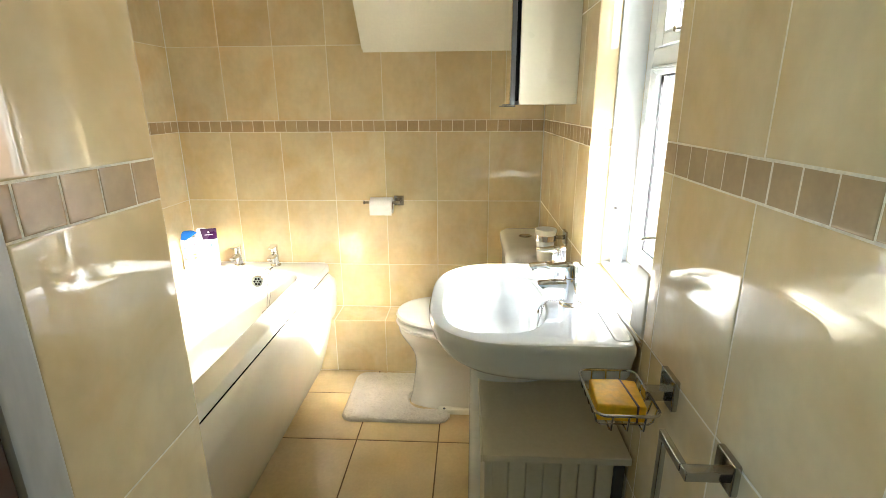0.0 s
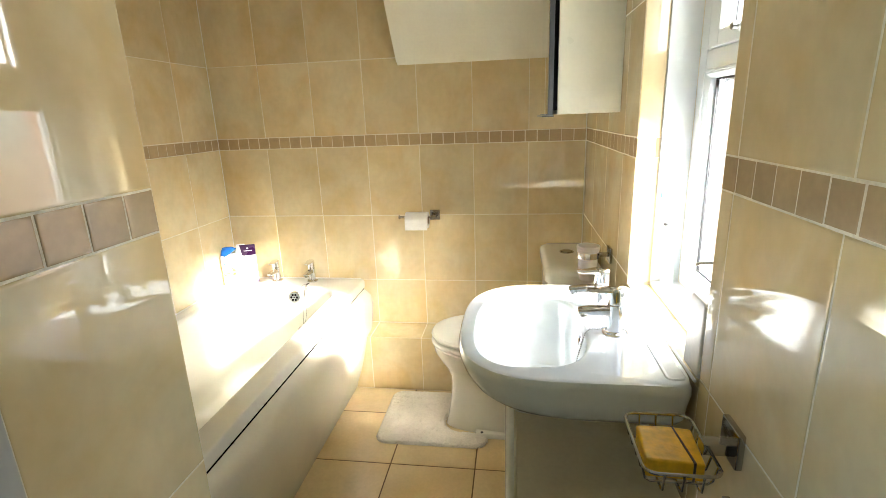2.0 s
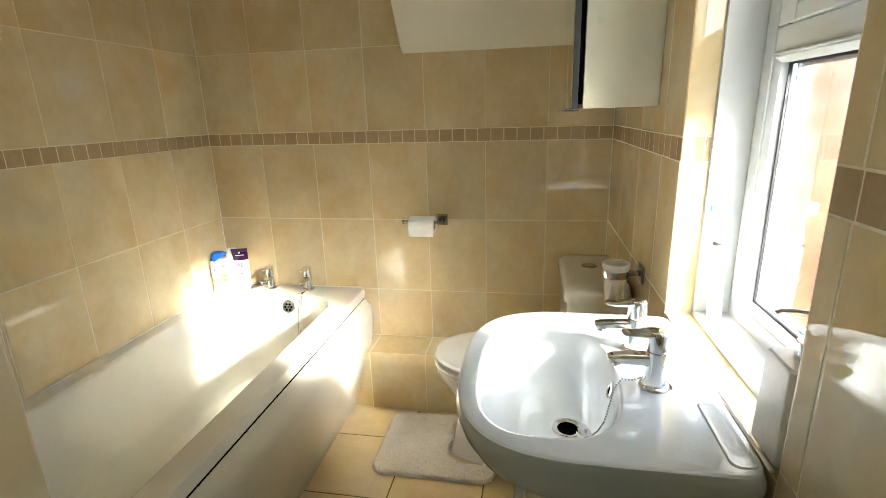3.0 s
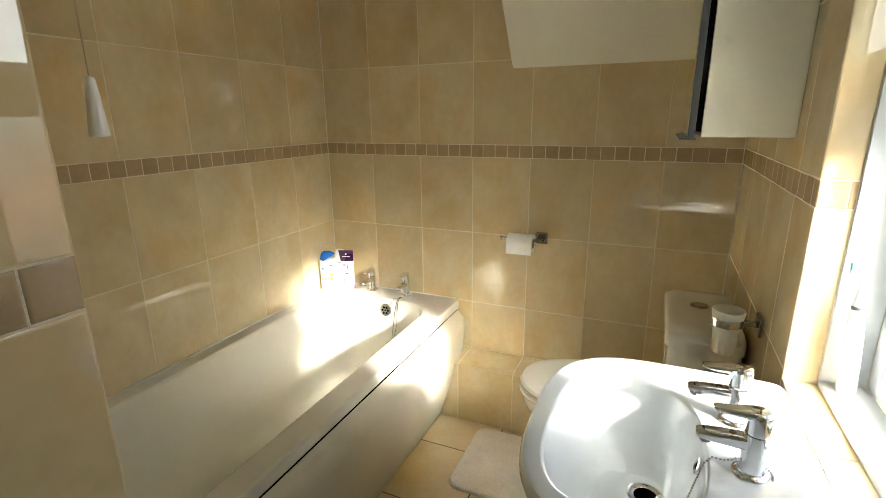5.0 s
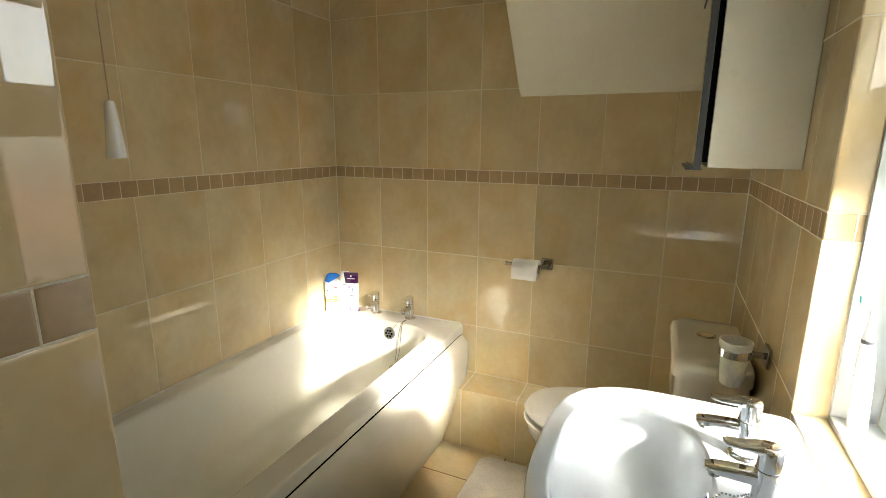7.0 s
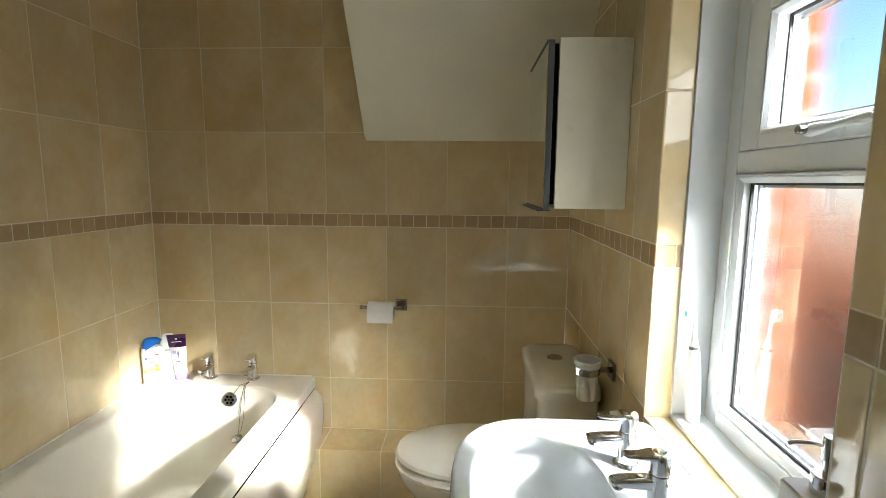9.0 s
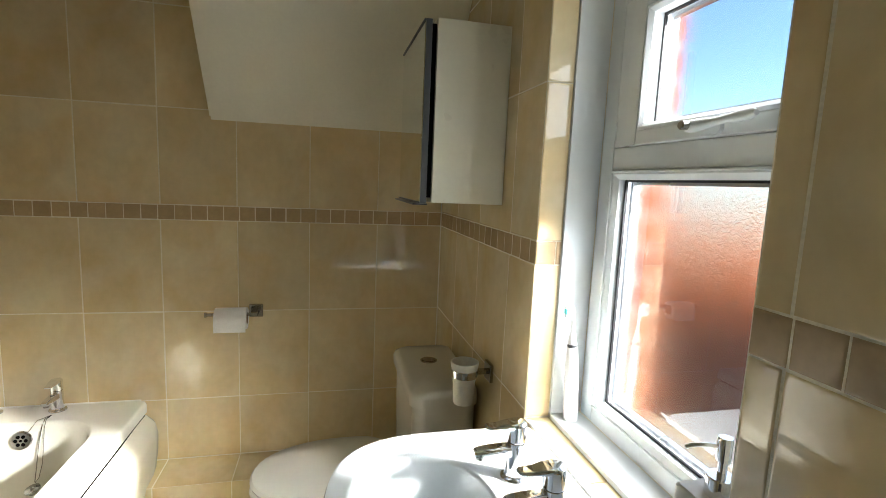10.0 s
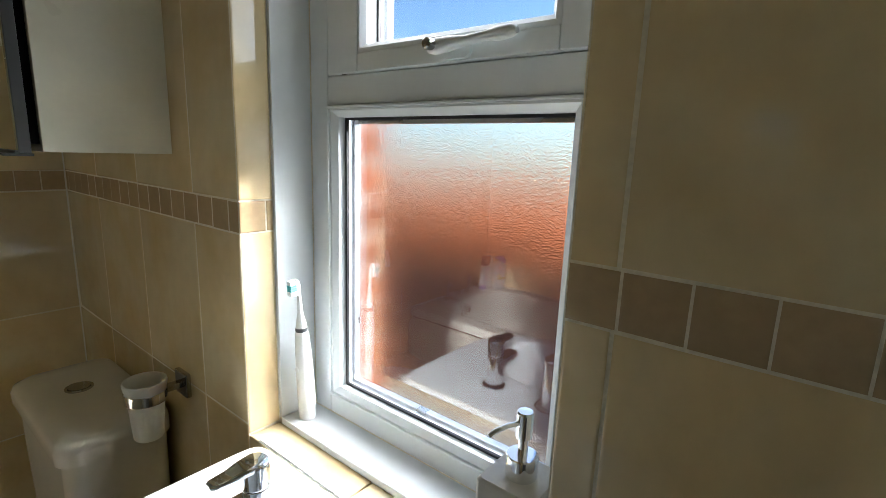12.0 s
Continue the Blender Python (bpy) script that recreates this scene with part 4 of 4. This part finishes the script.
part("cord", tube(bmesh.new(), [(-1.033, -1.512, 1.399), (-1.033, -1.512, 1.9), (-1.033, -1.512, CEIL)], 0.0011, 6), CORD, lp)

# bath mat with a cut-out for the toilet's foot
bm = bmesh.new()
NX, NY = 96, 80
MX0, MX1, MY0, MY1 = -0.888, -0.420, -0.592, -0.205


def mat_edge(x, y):
    """Distance inside the mat's outline; negative outside."""
    cx, cy, hx2, hy2, r = (MX0 + MX1) / 2, (MY0 + MY1) / 2, (MX1 - MX0) / 2, (MY1 - MY0) / 2, 0.055
    qx, qy = abs(x - cx) - hx2 + r, abs(y - cy) - hy2 + r
    d = r - math.hypot(max(qx, 0), max(qy, 0)) - min(max(qx, qy), 0)
    kx, ky, kr = max(-0.53 - x, 0), abs(y - TY), 0.079
    hole = math.hypot(kx, ky) - kr if x < -0.53 else ky - kr
    return min(d, hole)


grid = {}
for i in range(NX + 1):
    for j in range(NY + 1):
        x, y = MX0 + (MX1 - MX0) * i / NX, MY0 + (MY1 - MY0) * j / NY
        d = mat_edge(x, y)
        if d > -0.0035:
            z = 0.003 + 0.011 * min(1, max(d, 0) / 0.008) ** 0.5 + 0.0035 * noise.noise(Vector((x * 130, y * 130, 3))) * min(1, max(d, 0) / 0.01) + 0.0025 * noise.noise(Vector((x * 45, y * 45, 9)))
            grid[i, j] = bm.verts.new((x, y, max(0.0035, z)))
for i in range(NX):
    for j in range(NY):
        q = [grid.get(k) for k in ((i, j), (i + 1, j), (i + 1, j + 1), (i, j + 1))]
        if all(q):
            bm.faces.new(q)
mat_geo = bmesh.ops.extrude_face_region(bm, geom=bm.faces[:])
for v in [g for g in mat_geo["geom"] if isinstance(g, bmesh.types.BMVert)]:
    v.co.z = 0.0012
bath_mat = tagged(part("pedestal_mat", bm, MAT_PILE), "pale grey-pink tufted pedestal mat round the toilet foot", "bath mat")

# ---------- bottles on the bath ----------
def bottle(at, turn, w, d, h, mat, shoulder):
    """Flattened shampoo bottle body, widest at the shoulder."""
    m = pose(*at, 0, 0, turn)
    bm = bmesh.new()
    loops = []
    for f, kw in ((0.0, 0.86), (0.02, 0.93), (0.30, 0.90), (0.55, 0.97), (0.70, 1.0), (0.80, 0.95), (shoulder, 0.82)):
        loops.append([m @ Vector(p) for p in superloop(0, 0, w / 2 * kw, d / 2 * kw, 2.6, h * f, 32)])
    return loft(bm, loops), m


b1 = thing("shampoo_bottle", (-1.700, -0.135, RIM), "white shampoo bottle with slanted blue cap on the bath rim", "bottle", "toiletries on the bath")
bm, m1 = bottle((-1.706, -0.128, RIM), 26, 0.080, 0.045, 0.195, BOTTLE, 0.83)
part("body", bm, BOTTLE, b1)
bm = bmesh.new()
loft(bm, [[m1 @ Vector((x, y, z + tilt * x)) for x, y, z in superloop(0, 0, 0.040 * k, 0.0225 * k, 2.6, h, 32)] for h, k, tilt in ((0.163, 0.97, 0.60), (0.169, 0.92, 0.48), (0.178, 0.84, 0.30), (0.188, 0.74, 0.12), (0.194, 0.60, 0.03), (0.197, 0.42, 0), (0.198, 0.15, 0))])
part("cap", bm, BLUE, b1, "blue flip cap")


def label_bar(parent, m, x0, x1, z0, z1, y, mat, name="print"):
    bm = bmesh.new()
    box(bm, x0, x1, y - 0.0006, y, z0, z1)
    bmesh.ops.transform(bm, verts=bm.verts, matrix=m)
    return part(name, bm, mat, parent, smooth=False)


label_bar(b1, m1, -0.030, 0.026, 0.058, 0.072, -0.0213, YELLOW)
label_bar(b1, m1, -0.024, 0.012, 0.0635, 0.0665, -0.0220, BOTTLE)
label_bar(b1, m1, 0.010, 0.026, 0.076, 0.088, -0.0213, LEMON)
label_bar(b1, m1, 0.004, 0.018, 0.090, 0.094, -0.0218, LEMON)
label_bar(b1, m1, -0.024, -0.016, 0.112, 0.120, -0.0224, BLUE_PRINT)
label_bar(b1, m1, -0.018, 0.014, 0.098, 0.1005, -0.0224, BLUE_PRINT)
label_bar(b1, m1, -0.018, 0.018, 0.116, 0.121, -0.0224, GREY_PRINT)
label_bar(b1, m1, -0.022, 0.016, 0.107, 0.110, -0.0224, GREY_PRINT)
label_bar(b1, m1, 0.012, 0.028, 0.128, 0.134, -0.0224, RED_PRINT)
b2 = thing("shower_gel_bottle", (-1.672, -0.07, RIM), "pale green shower gel bottle behind the shampoo", "bottle", "toiletries on the bath")
bm, m2 = bottle((-1.672, -0.068, RIM), 12, 0.066, 0.036, 0.195, PALE_BOTTLE, 0.90)
part("body", bm, PALE_BOTTLE, b2)
bm = bmesh.new()
loft(bm, [[m2 @ Vector(p) for p in superloop(0, 0, 0.033 * k, 0.018 * k, 2.6, h, 28)] for h, k in ((0.173, 0.83), (0.188, 0.74), (0.196, 0.55), (0.198, 0.2))])
part("cap", bm, WHITE_PLASTIC, b2)
label_bar(b2, m2, -0.010, 0.020, 0.128, 0.134, -0.0180, GREY_PRINT)
b3 = thing("hair_tube", (-1.612, -0.075, RIM), "white squeeze tube with dark purple top and lilac cap", "tube", "toiletries on the bath")
m3 = pose(-1.624, -0.066, RIM, 3.5, -2.5, 10)
bm = bmesh.new()
loft(bm, [[m3 @ Vector(p) for p in superloop(0, 0, 0.0250 * k, 0.0195 * k, 2.4, h, 28)] for h, k in ((0.0, 0.95), (0.002, 1.0), (0.024, 1.0), (0.026, 0.97))])
part("cap", bm, LILAC, b3, "lilac screw cap the tube stands on")


def tube_loop(f, n=32):
    z = 0.026 + 0.172 * f
    return [m3 @ Vector(p) for p in superloop(0, 0, 0.0245 + 0.0145 * f, 0.0195 * (1 - f) + 0.0012, 2.3, z, n)]


part("body", loft(bmesh.new(), [tube_loop(f) for f in (0, 0.02, 0.2, 0.4, 0.6, 0.685)]), BOTTLE, b3)
part("top", loft(bmesh.new(), [tube_loop(f) for f in (0.687, 0.8, 0.93, 0.935, 1.0)]), PURPLE, b3, "dark purple printed crimped end")
label_bar(b3, m3, -0.004, 0.004, 0.176, 0.184, -0.0042, WHITE_PLASTIC)
label_bar(b3, m3, -0.020, 0.020, 0.166, 0.169, -0.0052, WHITE_PLASTIC)
label_bar(b3, m3, 0.002, 0.007, 0.110, 0.124, -0.0131, BLUE_PRINT)
label_bar(b3, m3, 0.001, 0.008, 0.098, 0.109, -0.0133, GREY_PRINT)
label_bar(b3, m3, 0.003, 0.0065, 0.125, 0.131, -0.0125, RED_PRINT)
label_bar(b3, m3, -0.012, -0.003, 0.092, 0.097, -0.0137, GREY_PRINT)
label_bar(b3, m3, -0.010, 0.008, 0.080, 0.084, -0.0146, PURPLE)
label_bar(b3, m3, -0.016, -0.004, 0.118, 0.132, -0.0120, LILAC)
label_bar(b3, m3, -0.014, 0.014, 0.070, 0.074, -0.0152, LILAC)
label_bar(b3, m3, -0.012, 0.012, 0.060, 0.064, -0.0160, LILAC)

# ---------- on the window sill ----------
tb = thing("electric_toothbrush", (0.092, -0.944, 0.832), "white electric toothbrush with teal bristles standing on the sill", "toothbrush")
lean = pose(0.092, -0.944, 0.832, 0, -3.2, 0)
part("handle", lathe(bmesh.new(), [(0.0, 0), (0.0145, 0), (0.0155, 0.002), (0.0152, 0.08), (0.0135, 0.13), (0.0115, 0.160), (0.0095, 0.168), (0.006, 0.170)], m=lean, n=28), WHITE_PLASTIC, tb)
part("collar", lathe(bmesh.new(), [(0.0100, 0.166), (0.0108, 0.169), (0.0100, 0.172)], m=lean, n=24), EDGE_GAP_GREY, tb, "dark ring below the brush head")
part("neck", lathe(bmesh.new(), [(0.0095, 0.173), (0.0088, 0.178), (0.0045, 0.200), (0.0034, 0.225), (0.0036, 0.250), (0.001, 0.258)], m=lean, n=20), WHITE_PLASTIC, tb)
bm = bmesh.new()
box(bm, -0.007, -0.0035, -0.006, 0.006, 0.232, 0.260, 0.0015)
bmesh.ops.transform(bm, verts=bm.verts, matrix=lean)
part("head", bm, WHITE_PLASTIC, tb)
for mat, z0, z1 in ((CLEAR_BRISTLE, 0.233, 0.240), (TEAL, 0.2405, 0.2515), (CLEAR_BRISTLE, 0.252, 0.259)):
    bm = bmesh.new()
    for i in range(4):
        for j in range(3):
            zc = z0 + (z1 - z0) * (j + 0.5) / 3
            yc = -0.0045 + 0.003 * i
            box(bm, -0.018, -0.0068, yc - 0.0012, yc + 0.0012, zc - (z1 - z0) / 7, zc + (z1 - z0) / 7)
    bmesh.ops.transform(bm, verts=bm.verts, matrix=lean)
    part("bristles", bm, mat, tb)
part("switch", lathe(bmesh.new(), [(0.005, 0), (0.005, 0.001), (0.003, 0.0016)], m=lean @ pose(-0.0150, 0, 0.098, 0, -90, 0), n=18), SPACER, tb, "round grey button")

sd = thing("soap_dispenser", (0.05, -1.405, 0.832), "square cream soap dispenser with chrome pump on the sill", "soap dispenser")
dx, dy = 0.039, -1.405
part("bottle", loft(bmesh.new(), [rrect(dx - 0.037, dx + 0.037, dy - 0.037, dy + 0.037, 0.006, 0.8325, 4), rrect(dx - 0.038, dx + 0.038, dy - 0.038, dy + 0.038, 0.007, 0.836, 4), rrect(dx - 0.036, dx + 0.036, dy - 0.036, dy + 0.036, 0.007, 0.966, 4), rrect(dx - 0.033, dx + 0.033, dy - 0.033, dy + 0.033, 0.007, 0.970, 4)]), STONEWARE, sd)
part("collar", lathe(bmesh.new(), [(0.017, 0.9695), (0.0175, 0.971), (0.0175, 0.993), (0.0165, 0.995), (0.009, 0.996)], (dx, dy, 0), n=32), CHROME, sd)
part("stem", lathe(bmesh.new(), [(0.0055, 0.994), (0.0055, 1.014), (0.0088, 1.015), (0.0092, 1.042), (0.008, 1.045), (0, 1.046)], (dx, dy, 0), n=28), CHROME, sd)
part("nozzle", tube(bmesh.new(), [(dx, dy, 1.032), (dx - 0.018, dy + 0.010, 1.032), (dx - 0.032, dy + 0.017, 1.029), (dx - 0.038, dy + 0.020, 1.025)], 0.0029, 12), CHROME, sd)

# pale joints in the inner corners of the walls
def corner_joint(x, y, z0, sx, sy, r=0.0032):
    bm = bmesh.new()
    loft(bm, [[(x + sx * 0.0002, y + sy * 0.0002, z), (x + sx * r, y + sy * 0.0002, z), (x + sx * r * 0.45, y + sy * r * 0.45, z), (x + sx * 0.0002, y + sy * r, z)] for z in (z0, CEIL - 0.001)])
    structure("corner_joint", bm, SILICONE, "pale sealant joint in the corner of the tiled walls")


corner_joint(X_LEFT, -0.0006, RIM + 0.003, 1, -1, 0.0024)
corner_joint(-0.0006, -0.0006, 0.285, -1, -1, 0.0026)
corner_joint(X_LEFT, Y_BATH_END + 0.001, RIM + 0.003, 1, 1)

# ---------- tiles, laid piece by piece ----------
tile_cache = {}


def tile_mesh(w, h, mat, kind):
    """A tile of w by h: flat glazed face with softly rounded edges, its face at local y = 0, looking along -y."""
    key = (round(w, 4), round(h, 4), kind)
    if key not in tile_cache:
        a, b = w / 2, h / 2
        loops = []
        for ins, dep in ((0.0, 0.0055), (0.0, 0.0018), (0.0005, 0.0009), (0.0018, 0.0003), (0.0042, 0.0)):
            loops.append([(-a + ins, dep, -b + ins), (a - ins, dep, -b + ins), (a - ins, dep, b - ins), (-a + ins, dep, b - ins)])
        tile_cache[key] = finish("tile", loft(bmesh.new(), loops, False, True), mat)
    return tile_cache[key]


TURN_OF = {"back": 0, "right": -90, "left": 90, "near": 180}
rng = random.Random(7)


def lay(parent, side, plane, a0, a1, z0, z1, mat=TILE, kind="tile", name="tile", gap=GAP):
    """One tile on a wall, from a0 to a1 along it and z0 to z1 up."""
    w, h = abs(a1 - a0) - gap, z1 - z0 - gap
    if w < 0.006 or h < 0.006:
        return
    o = new(name, tile_mesh(w, h, mat, kind))
    c, z = (a0 + a1) / 2, (z0 + z1) / 2
    out = rng.uniform(-0.0004, 0.0004)
    at = {"back": (c, plane + out, z), "near": (c, plane + out, z), "right": (plane + out, c, z), "left": (plane + out, c, z)}[side]
    o.matrix_basis = pose(*at, rng.uniform(-0.12, 0.12), 0, TURN_OF[side] + rng.uniform(-0.12, 0.12))
    o.parent = parent
    o.matrix_parent_inverse = parent.matrix_basis.inverted()


def cuts(lo, hi, start, step):
    """Tile edges between lo and hi, counted from start."""
    k = math.ceil((lo - start) / step - 1e-6)
    xs = [lo]
    while start + k * step < hi - 1e-6:
        if start + k * step > lo + 1e-6:
            xs.append(start + k * step)
        k += 1
    return xs + [hi]


def tile_wall(parent, side, plane, lo, hi, start, zlo, zhi, mosaic_start=None, step=TILE_W):
    for z0, z1 in ROWS_Z:
        z0, z1 = max(z0, zlo), min(z1, zhi)
        if z1 - z0 > 0.012:
            xs = cuts(lo, hi, start, step)
            for a, b in zip(xs, xs[1:]):
                lay(parent, side, plane, a, b, z0, z1)
    if zlo < BORDER0 and zhi > BORDER1:
        xs = cuts(lo, hi, start if mosaic_start is None else mosaic_start, 0.0530)
        for a, b in zip(xs, xs[1:]):
            lay(parent, side, plane, a, b, BORDER0, BORDER1, MOSAIC, "mosaic", "border_tile", 0.0014)


tile_wall(wall_back, "back", 0.0, X_LEFT, -0.0005, -1.75, 0.278, CEIL)
tile_wall(wall_left, "left", X_LEFT, -1.712, -0.0005, -0.0005, RIM - 0.004, CEIL, step=0.2555)
tile_wall(wall_right, "right", 0.0, WIN_Y1, -0.0005, -0.50, 0.0, CEIL)
tile_wall(wall_right, "right", 0.0, -2.0, WIN_Y0, -1.498, 0.0, CEIL, -1.501)
for y0, y1 in zip(cuts(WIN_Y0, WIN_Y1, -1.25, 0.25), cuts(WIN_Y0, WIN_Y1, -1.25, 0.25)[1:]):
    lay(wall_right, "right", 0.0, y0, y1, 0.51, WIN_Z0)
    lay(wall_right, "right", 0.0, y0, y1, WIN_Z1, 1.882)
    lay(wall_right, "right", 0.0, y0, y1, 1.882, 2.212)
tile_wall(wall_nib, "left", X_NIB, Y_DOOR, Y_BATH_END, Y_BATH_END - 0.25, 0.0, CEIL, Y_BATH_END - 0.047)
for o in [c for c in wall_nib.children if c.name.startswith(("tile", "border_tile"))]:
    o.matrix_basis = Matrix.Translation(o.location) @ pose(0, 0, 0, 0, 0, 90)
tile_wall(wall_nib, "near", Y_BATH_END, X_LEFT, X_NIB, X_LEFT, RIM + 0.002, CEIL)
# reveal strip on the far side of the window, and the tiled sill
for z0, z1 in ((WIN_Z0 + 0.002, 1.17), (1.222, 1.552), (1.552, WIN_Z1)):
    lay(wall_right, "back", WIN_Y1 - 0.0016, 0.0, 0.060, z0, z1, name="tile")
for a, b in ((0.0, 0.047), (0.047, 0.060)):
    lay(wall_right, "back", WIN_Y1 - 0.0016, a, b, BORDER0, BORDER1, MOSAIC, "mosaic", "border_tile")


def flat_tile(parent, x0, x1, y0, y1, z, mat, kind, name="tile", gap=GAP):
    o = new(name, tile_mesh(x1 - x0 - gap, y1 - y0 - gap, mat, kind))
    o.matrix_basis = pose((x0 + x1) / 2, (y0 + y1) / 2, z + rng.uniform(-0.0003, 0.0003), -90 + rng.uniform(-0.06, 0.06), 0, 0)
    o.parent = parent
    o.matrix_parent_inverse = parent.matrix_basis.inverted()


ys = cuts(WIN_Y0, WIN_Y1 - 0.001, -1.15, 0.25)
for y0, y1 in zip(ys, ys[1:]):
    flat_tile(wall_right, -0.001, 0.060, y0, y1, WIN_Z0 + 0.001, TILE, "tile")
# boxing: front and top tiles
xs = cuts(-1.09, -0.001, -1.0, 0.25)
for x0, x1 in zip(xs, xs[1:]):
    lay(ledge, "back", -0.178, x0, x1, 0.0, 0.278)
    flat_tile(ledge, x0, x1, -0.178, 0.0, 0.278, TILE, "tile")
# floor tiles
FG = 0.005
fx, fy = cuts(X_LEFT, -0.001, -0.788, 0.328), cuts(Y_DOOR, -0.001, -0.705, 0.328)
for x0, x1 in zip(fx, fx[1:]):
    for y0, y1 in zip(fy, fy[1:]):
        if x1 > -1.12:
            flat_tile(floor, x0, x1, y0, y1, 0.0, FLOOR_TILE, "floor", "floor_tile", FG)
